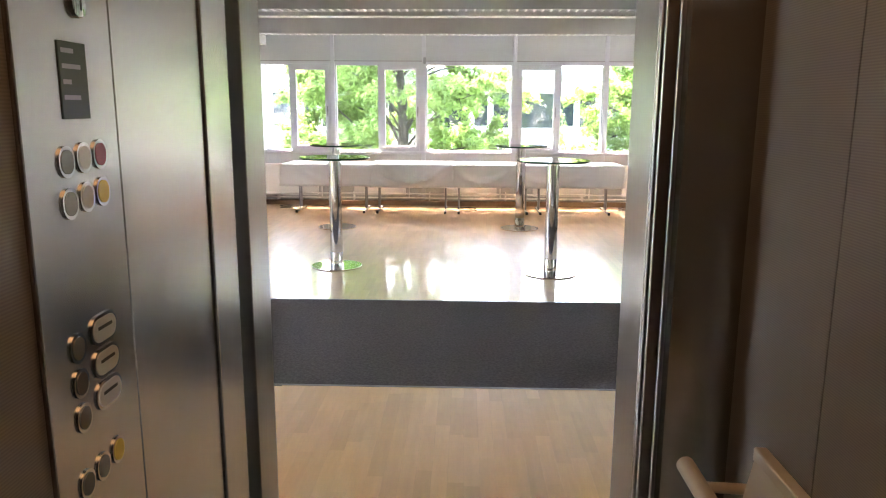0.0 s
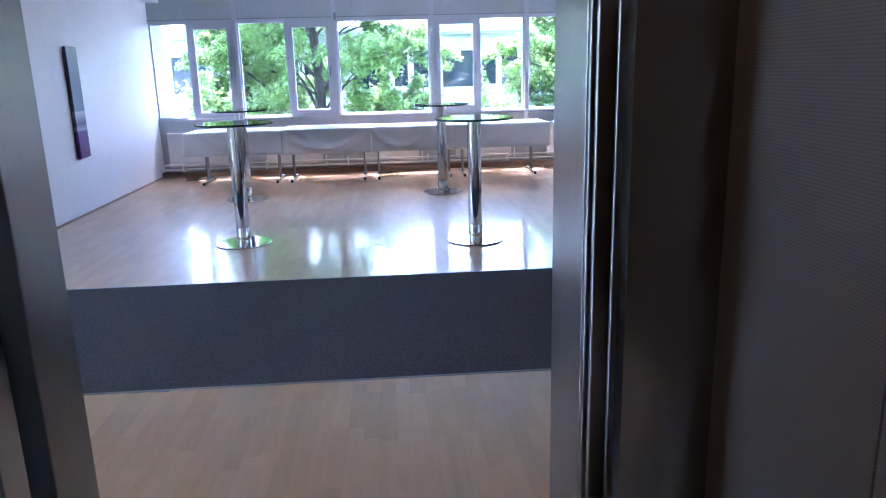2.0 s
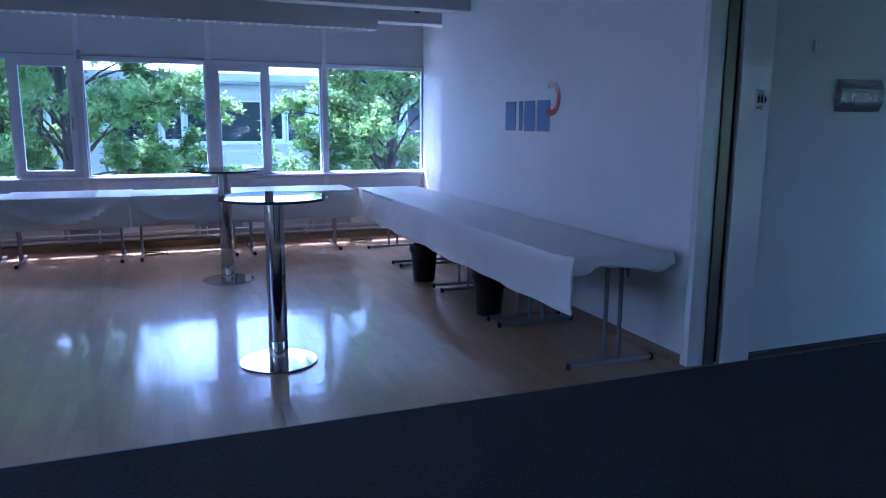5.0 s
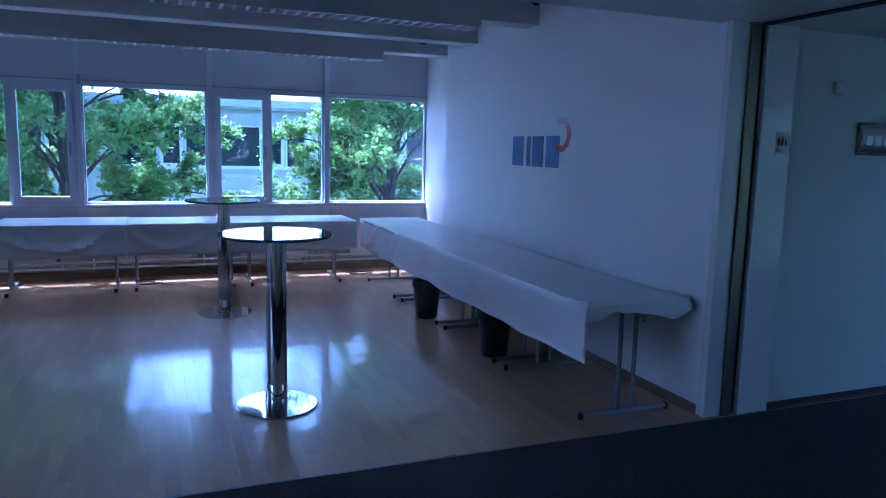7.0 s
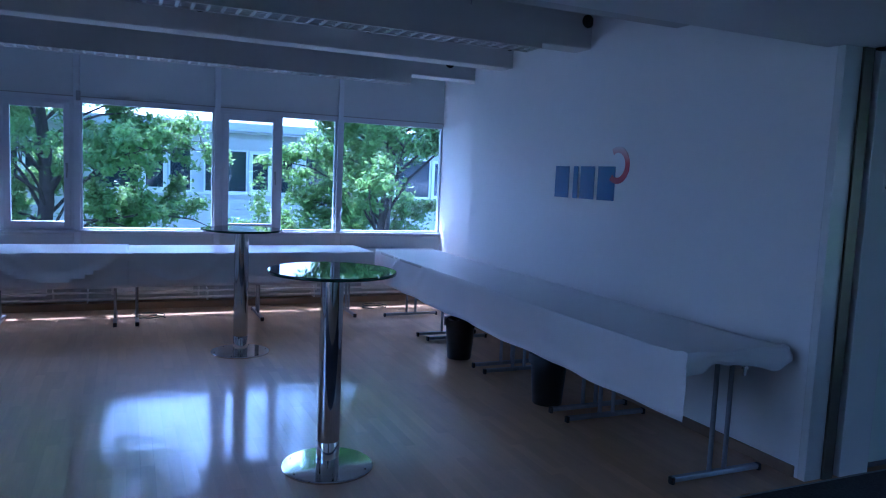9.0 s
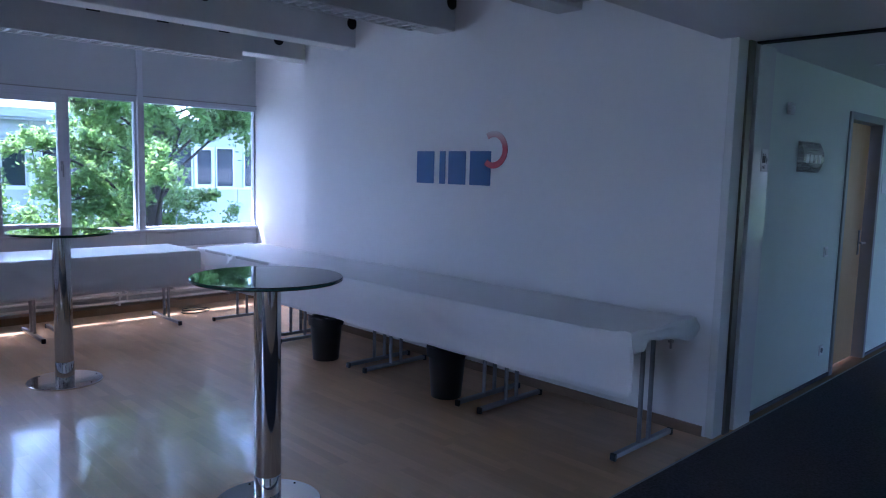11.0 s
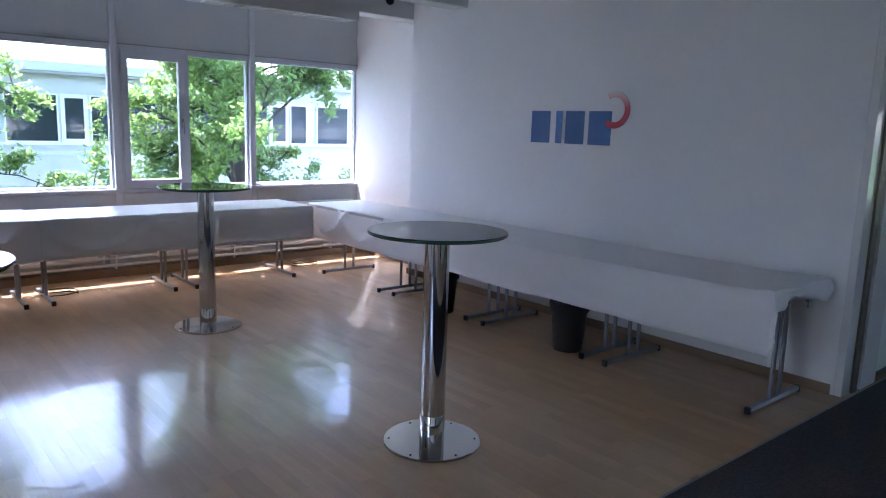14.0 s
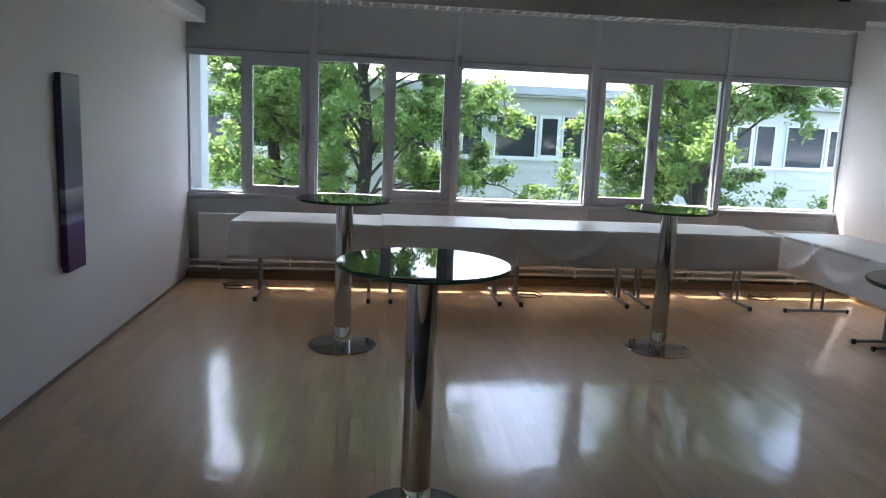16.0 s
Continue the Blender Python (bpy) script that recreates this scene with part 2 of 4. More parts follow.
# ---- the large structure ----
X_W, X_E, X_REC = -6.725, 0.0, 0.33          # west wall, logo wall, recessed wall by the windows
Y_REC, Y_END, Y_CF, Y_CN, Y_LIFT = -1.57, -6.02, -6.11, -7.98, -10.02
Z_CEIL, Z_SOF = 3.12, 2.42

floor = structure("floor", box(-9.5, 9.0, Y_LIFT - 0.1, 0.1, -0.25, -0.012), M_JOINT, "maple strip floor with glossy worn lacquer", "floor")
structure("carpet", box(-9.5, 9.0, Y_CN, Y_CF, -0.012, 0.003), M_CARPET, "dark blue-grey loop carpet running along the corridor", "carpet")
structure("carpet_edge_trim", addbox(box(-9.5, 9.0, Y_CF, Y_CF + 0.014, -0.012, 0.004), -9.5, 9.0, Y_CN - 0.014, Y_CN, -0.012, 0.004),
          M_DOORFRAME, "thin metal strip between carpet and wood", "trim")

structure("wall_east", box(X_E, X_E + 0.9, Y_END, Y_REC, 0, Z_CEIL), M_WALL, "white painted wall with a blue and red emblem", "wall")
structure("wall_east_recess", box(X_REC, X_E + 0.9, Y_REC, 0.12, 0, Z_CEIL), M_WALL, "white painted wall set back beside the windows", "wall")
structure("wall_west", box(X_W - 0.2, X_W, Y_END, 0.12, 0, Z_CEIL), M_WALL, "white painted wall with two narrow pictures", "wall")
bm = addbox(box(-9.5, X_W - 0.2, Y_END, Y_END + 0.2, 0, Z_CEIL), -9.7, -9.5, Y_LIFT, Y_END + 0.2, 0, 0.12)
addbox(bm, -9.7, -9.5, Y_LIFT, Y_END + 0.2, 2.36, Z_CEIL)
addbox(bm, -9.7, -9.5, Y_LIFT, Y_LIFT + 1.6, 0.12, 2.36)
structure("wall_corridor_west", bm, M_WALLTINT, "white corridor wall", "wall")
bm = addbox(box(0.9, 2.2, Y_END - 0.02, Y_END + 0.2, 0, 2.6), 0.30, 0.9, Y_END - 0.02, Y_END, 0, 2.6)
structure("wall_corridor_north", bm, M_WALLTINT, "pale corridor wall with signs beside a door", "wall")
structure("wall_corridor_lintel", box(2.2, 3.06, Y_END - 0.02, Y_END + 0.2, 2.12, 2.6), M_WALLTINT, "pale wall above the corridor door", "wall")
structure("wall_corridor_far", box(3.06, 9.0, Y_END - 0.02, Y_END + 0.2, 0, 2.6), M_WALLTINT, "pale corridor wall past the door", "wall")
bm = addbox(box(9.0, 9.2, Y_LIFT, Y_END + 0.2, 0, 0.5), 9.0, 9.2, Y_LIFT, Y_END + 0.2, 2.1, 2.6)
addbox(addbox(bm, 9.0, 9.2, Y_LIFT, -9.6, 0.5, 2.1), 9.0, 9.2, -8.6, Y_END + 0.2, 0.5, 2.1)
structure("wall_corridor_end", bm, M_WALLTINT, "pale end wall of the corridor with a window", "wall")
w = empty("window_31", "corridor end window in a grey frame", "window", kind="structure")
bm = addbox(box(9.05, 9.13, -9.6, -9.55, 0.5, 2.1), 9.05, 9.13, -8.65, -8.6, 0.5, 2.1)
for z in (0.5, 1.28, 2.05):
    addbox(bm, 9.05, 9.13, -9.55, -8.65, z, z + 0.05)
part("window_frame", bm, M_FRAME, w)
for z0, z1 in ((0.55, 1.28), (1.33, 2.05)):
    part("pane", box(9.086, 9.094, -9.55, -8.65, z0, z1), M_GLASS, w).visible_shadow = False
bm = addbox(box(-1.2, 9.0, Y_LIFT - 0.2, Y_LIFT, 0, 0.12), -1.2, 9.0, Y_LIFT - 0.2, Y_LIFT, 2.36, 2.6)
addbox(bm, -1.2, 3.3, Y_LIFT - 0.2, Y_LIFT, 0.12, 2.36)
addbox(bm, 5.5, 9.0, Y_LIFT - 0.2, Y_LIFT, 0.12, 2.36)
structure("wall_lobby_south", bm, M_WALLTINT, "white lobby wall below and above a window band", "wall")
for k in range(2):
    a = 3.3 + 1.1 * k
    w = empty("window_%d" % (20 + k), "tall lobby window in a grey frame", "window", kind="structure")
    bm = addbox(box(a, a + 0.05, Y_LIFT - 0.15, Y_LIFT - 0.05, 0.12, 2.36), a + 1.05, a + 1.1, Y_LIFT - 0.15, Y_LIFT - 0.05, 0.12, 2.36)
    addbox(bm, a + 0.05, a + 1.05, Y_LIFT - 0.15, Y_LIFT - 0.05, 0.12, 0.17)
    addbox(bm, a + 0.05, a + 1.05, Y_LIFT - 0.15, Y_LIFT - 0.05, 2.31, 2.36)
    addbox(bm, a + 0.05, a + 1.05, Y_LIFT - 0.15, Y_LIFT - 0.05, 1.3, 1.36)
    part("window_frame", bm, M_FRAME, w)
    for z0, z1 in ((0.17, 1.3), (1.36, 2.31)):
        part("pane", box(a + 0.05, a + 1.05, Y_LIFT - 0.104, Y_LIFT - 0.096, z0, z1), M_GLASS, w).visible_shadow = False
# Unseen glazing, added so daylight brightens the landing and corridor.
w = empty("window_30", "unseen glazed corridor end added to let daylight in", "window", kind="structure")
for k in range(2):
    y0 = Y_LIFT + 1.6 + 1.2 * k
    bm = addbox(box(-9.65, -9.55, y0, y0 + 0.05, 0.12, 2.36), -9.65, -9.55, y0 + 0.05, y0 + 1.2, 1.3, 1.36)
    part("window_frame", bm, M_FRAME, w)
    for z0, z1 in ((0.12, 1.3), (1.36, 2.36)):
        part("pane", box(-9.604, -9.596, y0 + 0.05, y0 + 1.2, z0, z1), M_GLASS, w).visible_shadow = False
# lift front wall with its opening
LX0, LX1 = -3.84, -2.902
bm = addbox(box(-9.5, LX0 - 0.06, Y_LIFT - 0.12, Y_LIFT, 0, 2.6), LX1 + 0.06, -1.2, Y_LIFT - 0.12, Y_LIFT, 0, 2.6)
addbox(bm, LX0 - 0.06, LX1 + 0.06, Y_LIFT - 0.12, Y_LIFT, 2.16, 2.6)
structure("wall_lift", bm, M_WALL, "white wall round the lift door", "wall")

structure("ceiling", box(X_W - 0.2, 0.9, Y_END, 0.12, Z_CEIL, Z_CEIL + 0.2), M_CEIL, "shaded grey concrete ceiling above beams", "ceiling")
bm = box(-9.7, 9.2, Y_LIFT - 0.2, Y_END - 0.02, Z_SOF, Z_SOF + 0.05)
addbox(bm, -9.7, 0.9, Y_END - 0.02, Y_END + 0.06, Z_SOF, Z_CEIL + 0.2)
structure("ceiling_corridor", bm, M_SOFFIT, "lowered metal panel ceiling of the corridor", "ceiling")

for i, (yn, d) in enumerate(((Y_REC, 0.24), (-2.42, 0.22), (-3.735, 0.22), (-4.965, 0.22))):
    x1 = X_REC if i == 0 else X_E
    beam = tagged(part("ceiling_beam", box(X_W, x1, yn, yn + d, 2.685 if i == 0 else 2.72, Z_CEIL, 0.012), M_BEAM), "painted concrete beam with round black holes",
                  "beam", "ceiling beams", "structure")
    # Solid discs; the shade of the holes is put into their colour.
    bm = bmesh.new()
    for k in range(10 if i == 0 else 4):
        addlathe(bm, [(0.055, yn - 0.003), (0.055, yn + 0.02)], 20, ((-0.31 if i == 0 else -0.05) - (0.58 if i == 0 else 1.45) * k, 0, 2.85 if i == 0 else 2.94), "Y")
    part("hole", bm, M_GAP, beam, "near-black disc for the shade in a hole")

# baseboards
bm = addbox(box(X_E - 0.014, X_E, Y_END + 0.02, Y_REC - 0.0, 0, 0.065), X_W, X_W + 0.012, Y_END, -0.16, 0, 0.022)
addbox(bm, X_E - 0.014, X_REC, Y_REC, Y_REC + 0.014, 0, 0.065)
addbox(bm, X_REC - 0.014, X_REC, Y_REC + 0.014, -0.16, 0, 0.065)
structure("baseboard", bm, M_SKIRT, "low oak baseboard", "baseboard")
bm = addbox(box(0.52, 2.16, Y_END - 0.028, Y_END - 0.02, 0.003, 0.032), 3.10, 9.0, Y_END - 0.028, Y_END - 0.02, 0.003, 0.032)
structure("baseboard_corridor", bm, M_CARPET, "black rubber corridor baseboard", "baseboard")

# window wall: plinth panel, sill, fascia, posts
Z_SILL, Z_HEAD = 0.875, 2.275
POSTS = (-6.88, -5.47, -3.995, -2.535, -1.072, 0.30)
bm = box(X_W - 0.2, X_REC + 0.2, -0.02, 0.12, 0, Z_SILL - 0.03)
structure("wall_window_plinth", bm, M_FASCIA, "blue-grey panel below the windows", "wall")
structure("window_sill", box(X_W, X_REC, -0.045, 0.10, Z_SILL - 0.03, Z_SILL, 0.004), M_FRAME, "slim grey window sill", "sill")
plinth = bpy.data.objects["wall_window_plinth"]
for a, b in zip(POSTS, POSTS[1:]):
    part("panel", box(max(a + 0.036, X_W), min(b - 0.036, X_REC - 0.02), -0.038, -0.02, 0.635, Z_SILL - 0.05, 0.003), M_FASCIA, plinth)
structure("skirting_windows", box(X_W, X_REC, -0.16, -0.02, 0, 0.075), M_SKIRT, "brown wooden plinth under the radiators", "baseboard")
fascia = structure("wall_window_fascia", box(X_W - 0.2, X_REC + 0.2, 0.0, 0.12, Z_HEAD + 0.035, Z_CEIL), M_FASCIA, "grey-blue panels above the windows", "wall")
structure("fascia_track", box(X_W, X_REC, -0.02, 0.0, Z_HEAD + 0.037, Z_HEAD + 0.049), M_DOORFRAME, "thin dark blind rail above the windows", "trim")
for a, b in zip(POSTS, POSTS[1:]):
    part("panel", box(max(a + 0.03, X_W), b - 0.03, -0.012, 0.0, Z_HEAD + 0.07, Z_CEIL), M_FASCIA, fascia)
for p in POSTS[1:-1]:
    structure("window_post", box(p - 0.032, p + 0.032, -0.035, 0.09, 0.02, Z_CEIL, 0.004), M_FRAME, "slim grey window post from floor to ceiling", "post")
structure("window_head", box(X_W, X_REC, -0.015, 0.09, Z_HEAD, Z_HEAD + 0.035), M_FRAME, "grey window head rail", "trim")


def pane_frame(bm, x0, x1, z0, z1, w, y0, y1):
    addbox(bm, x0, x0 + w, y0, y1, z0, z1, 0.003)
    addbox(bm, x1 - w, x1, y0, y1, z0, z1, 0.003)
    addbox(bm, x0 + w, x1 - w, y0, y1, z0, z0 + w, 0.003)
    addbox(bm, x0 + w, x1 - w, y0, y1, z1 - w, z1, 0.003)
    return bm


def glazed(i, x0, x1, opens):
    kind = "tilting casement window in a grey frame" if opens else "fixed window pane in a thin grey frame"
    w = empty("window_%d" % i, kind, "window", kind="structure")
    if opens:
        part("window_frame", pane_frame(bmesh.new(), x0, x1, Z_SILL, Z_HEAD, 0.045, 0.0, 0.085), M_FRAME, w)
        sash = part("sash", pane_frame(bmesh.new(), x0 + 0.035, x1 - 0.035, Z_SILL + 0.03, Z_HEAD - 0.035, 0.062, -0.022, 0.04), M_FRAME, w)
        g = part("pane", box(x0 + 0.09, x1 - 0.09, 0.004, 0.012, Z_SILL + 0.085, Z_HEAD - 0.09), M_GLASS, w)
        bm = box(x1 - 0.078, x1 - 0.054, -0.034, -0.022, 1.50, 1.60, 0.003)
        addbox(bm, x1 - 0.073, x1 - 0.059, -0.06, -0.034, 1.55, 1.565)
        addbox(bm, x1 - 0.074, x1 - 0.058, -0.068, -0.054, 1.44, 1.565, 0.004)
        part("handle", bm, M_TUBE, sash, "grey metal handle")
    else:
        part("window_frame", pane_frame(bmesh.new(), x0, x1, Z_SILL, Z_HEAD, 0.022, 0.01, 0.08), M_FRAME, w)
        g = part("pane", box(x0 + 0.02, x1 - 0.02, 0.04, 0.048, Z_SILL + 0.02, Z_HEAD - 0.02), M_GLASS, w)
    g.visible_shadow = False


P = POSTS
BAYS = ((X_W, -6.17, 0), (-6.17, P[1] - 0.032, 1), (P[1] + 0.032, -4.72, 0), (-4.72, P[2] - 0.032, 1), (P[2] + 0.032, P[3] - 0.032, 0),
        (P[3] + 0.032, -1.80, 1), (-1.80, P[4] - 0.032, 0), (P[4] + 0.032, X_REC, 0))
for i, (a, b, o) in enumerate(BAYS):
    glazed(i + 1, a, b, o)

# the portal post between room wall and corridor wall
structure("wall_end_panel", box(0.0, 0.13, Y_END - 0.05, Y_END, 0, Z_SOF, 0.003), M_GLOSSWHITE, "glossy white end panel of the wall", "trim")
structure("portal_post", box(0.13, 0.205, Y_END - 0.065, Y_END, 0, Z_SOF), M_BROWNPOST, "bronze metal post of the sliding partition", "post")
structure("portal_slot", box(0.205, 0.257, Y_END - 0.03, Y_END, 0, Z_SOF), M_GAP, "black slot of the sliding partition", "gap")
structure("portal_jamb", box(0.257, 0.50, Y_END - 0.07, Y_END, 0, Z_SOF, 0.004), M_GLOSSWHITE, "glossy white jamb of the sliding partition", "trim")
structure("portal_track", box(0.20, 0.26, Y_CN, Y_END - 0.07, Z_SOF - 0.012, Z_SOF), M_GAP, "dark ceiling track across the corridor", "trim")

# corridor door, standing open into the room behind
door = empty("door_1", "beech door in a grey frame, corridor door", "door", kind="structure")
bm = addbox(box(2.16, 2.22, Y_END - 0.035, Y_END + 0.2, 0, 2.16, 0.004), 3.04, 3.10, Y_END - 0.035, Y_END + 0.2, 0, 2.16, 0.004)
addbox(bm, 2.22, 3.04, Y_END - 0.035, Y_END + 0.2, 2.10, 2.16)
part("door_frame", bm, M_DOORFRAME, door)
leaf = part("leaf", box(2.23, 3.03, Y_END + 0.06, Y_END + 0.1, 0.006, 2.095, 0.003), M_DOORWOOD, door, "beech veneer door leaf")
bm = box(2.93, 2.965, Y_END + 0.05, Y_END + 0.06, 0.95, 1.17, 0.003)
addtube(bm, [(2.947, Y_END + 0.055, 1.06), (2.947, Y_END + 0.005, 1.06), (2.84, Y_END + 0.005, 1.06)], 0.009)
part("door_handle", bm, M_TUBE, leaf, "steel lever handle")


# ---- outdoors ----
structure("ground", box(-500, 500, -500, 700, -3.7, -3.5), M_LAWN, "shaded courtyard lawn", "ground")
bm = box(-30, 30, 0.12, 0.55, 0.78, 0.86)
structure("outer_ledge", bm, M_BRONZE, "pale metal ledge outside the windows", "ledge")
structure("outer_wall", addbox(box(-30, X_W - 0.2, 0.0, 0.12, -3.5, 3.3), X_REC + 0.6, 30, 0.0, 0.12, -3.5, 3.3), M_BRONZE, "outside wall beside the window band", "wall")
structure("outer_wall_below", box(-30, 30, 0.12, 0.3, -3.5, 0.78), M_BRONZE, "outside wall below the windows", "wall")
# Added out of view: its depth leaves only a thin sun strip on the floor.
structure("outer_eave", box(-30, 30, 0.12, 0.84, 2.75, 2.95), M_BRONZE, "unseen eave added to trim the sun through the windows", "eave")
structure("outer_pier", box(-8.2, -6.80, 0.90, 1.25, -3.5, 3.6, 0.01), M_BRONZE, "pale pier outside the window", "pier")


def facade(x0, n, y):
    """A long low building across the courtyard, with two storeys of banded windows."""
    h = empty("building_across", "white clad office building with bands of dark windows", "building")
    unit = 2.915
    L = n * unit
    part("wall", box(x0, x0 + L, y, y + 9, -3.5, 2.6), M_FACADE, h)
    bm = bmesh.new()
    for k in range(36):
        z = -3.3 + 0.155 * k
        if not (-2.62 < z < -1.2 or 0.78 < z < 2.2):
            for j in range(n):      # boards butt at a seam in every bay
                addbox(bm, x0 + j * unit, x0 + (j + 1) * unit - 0.012, y - 0.025, y, z, z + 0.14)
    part("cladding", bm, M_FACADE, h, "white horizontal boards")
    bm = addbox(box(x0 - 0.6, x0 + L + 0.6, y - 0.55, y + 9.6, 2.70, 2.86), x0 - 0.6, x0 + L + 0.6, y - 0.58, y - 0.55, 2.67, 2.90)
    roof = part("roof", bm, M_ROOFEDGE, h, "flat roof with a grey edge")
    part("roof_trim", box(x0, x0 + L, y - 0.05, y, 2.19, 2.6), M_FACADE, roof, "pale fascia board")
    part("gutter", tube([(x0, y - 0.46, 2.64), (x0 + L, y - 0.46, 2.64)], 0.05), M_ROOFEDGE, roof)
    part("downpipe", tube([(1.16, y - 0.46, 2.64), (1.16, y - 0.10, 2.35), (1.16, y - 0.10, -3.4)], 0.05), M_RAD, h, "white downpipe")
    for storey in (0.90, -2.50):
        part("ledge", box(x0, x0 + L, y - 0.09, y, storey - 0.06, storey), M_FACADEFRAME, h, "white sill band")
        for k in range(n):
            xa = x0 + k * unit
            for a, b, op in ((0.20, 1.42, 0), (1.47, 2.12, 1), (2.17, 2.78, 0)):
                w = part("window", pane_frame(bmesh.new(), xa + a, xa + b, storey, storey + 1.24, 0.10 if op else 0.04, y - 0.06, y), M_FACADEFRAME, h)
                i = 0.095 if op else 0.035
                part("pane", box(xa + a + i, xa + b - i, y - 0.035, y - 0.015, storey + i, storey + 1.24 - i), M_DARKPANE, w)
    return h


facade(-1.67 - 8 * 2.915, 18, 13.0)


def tree(x, y, seed, height, spread, n_leaf, low, limbs=30):
    """Trunk, rising limbs, twigs, and tufts of leaves that gather on the twigs."""
    rnd = random.Random(seed)
    t = empty("courtyard_tree", "leafy deciduous tree in the courtyard", "tree", "courtyard trees")
    t.location = (x, y, -3.5)
    trunk = bmesh.new()
    top = height * 0.8
    pts = [Vector((0.12 * math.sin(i * 1.1 + seed), 0.12 * math.cos(i * 0.9 + seed), top * i / 9)) for i in range(10)]
    addtube(trunk, pts, [0.20 * (1 - i / 10.5) + 0.02 for i in range(10)], 12)
    tufts = []
    for k in range(limbs):
        h0 = low + (top - low) * (k + rnd.random()) / limbs
        i = min(8, int(h0 / top * 9))
        p0 = pts[i].lerp(pts[i + 1], h0 / top * 9 - i)
        a = k * 2.4 + rnd.uniform(-0.5, 0.5)
        reach = spread * (1.0 - 0.35 * (h0 - low) / (top - low)) * rnd.uniform(0.5, 1.05)
        d = Vector((math.cos(a), math.sin(a), 0))
        side = Vector((-d.y, d.x, 0)) * rnd.uniform(-0.35, 0.35)
        rise = rnd.uniform(0.3, 1.15) * reach
        droop = rnd.uniform(0.0, 0.4) * reach
        br = [p0 + d * reach * u + side * reach * u * u + Vector((0, 0, rise * u ** 0.7 - droop * u ** 3)) for u in (0, .2, .4, .6, .8, 1)]
        addtube(trunk, br, [0.045, 0.036, 0.027, 0.019, 0.012, 0.006], 6)
        for _ in range(10):
            u = rnd.uniform(0.36, 1.0) ** 0.8 * 4.999
            q = br[int(u)].lerp(br[int(u) + 1], u - int(u))
            e = Vector((rnd.gauss(0, 1), rnd.gauss(0, 1), rnd.gauss(0.15, 0.9))).normalized() * rnd.uniform(0.35, 0.95)
            mid = q + e * 0.5 + Vector((rnd.uniform(-.06, .06), rnd.uniform(-.06, .06), 0.06))
            addtube(trunk, [q, mid, q + e], [0.012, 0.008, 0.004], 4)
            for w in (0.35, 0.6, 0.8, 1.0):
                c = q.lerp(mid, w * 2) if w < 0.5 else mid.lerp(q + e, w * 2 - 1)
                tufts.append((c, rnd.uniform(0.07, 0.17), rnd.uniform(0.3, 1.0)))
    part("trunk", trunk, M_BARK, t, "dark rough trunk and limbs", smooth=True)
    per = n_leaf / sum(f for *_, f in tufts)
    verts, faces = [], []
    for c0, r, f in tufts:
        for _ in range(int(per * f)):
            c = c0 + Vector((rnd.gauss(0, 1), rnd.gauss(0, 1), rnd.gauss(0, 0.8))) * r * 0.75
            if c.y < 0.2 and abs(c.x) < 0.30 and 3.6 < c.z < 5.8 and rnd.random() < 0.8:
                continue
            u = Vector((rnd.gauss(0, 1), rnd.gauss(0, 1), rnd.gauss(-0.35, 0.6))).normalized()
            v = u.cross(Vector((rnd.gauss(0, 0.6), rnd.gauss(0, 0.6), 1))).normalized()
            w = u.cross(v)
            s = rnd.uniform(0.042, 0.075)
            i = len(verts)
            verts += [c - u * s, c + v * s * 0.55 + w * s * 0.15, c + u * s * 1.1, c - v * s * 0.55 + w * s * 0.15]
            faces += [(i, i + 1, i + 2), (i, i + 2, i + 3)]
    me = bpy.data.meshes.new("crown")
    me.from_pydata([tuple(v) for v in verts], [], faces)
    me.materials.append(M_LEAF)
    crown = new("crown", me)
    crown.parent = t
    tagged(crown, "bright green leaves with gaps", kind="stuff")
    return t


tree(-5.15, 8.3, 3, 12.0, 3.9, 105000, 2.2, 60)
tree(2.05, 7.1, 8, 11.5, 3.2, 76000, 2.2, 50)
tree(-7.2, 9.9, 5, 11.5, 1.8, 44000, 2.2, 38)
tree(9.0, -15.5, 17, 7.6, 2.6, 9000, 2.4, 20)


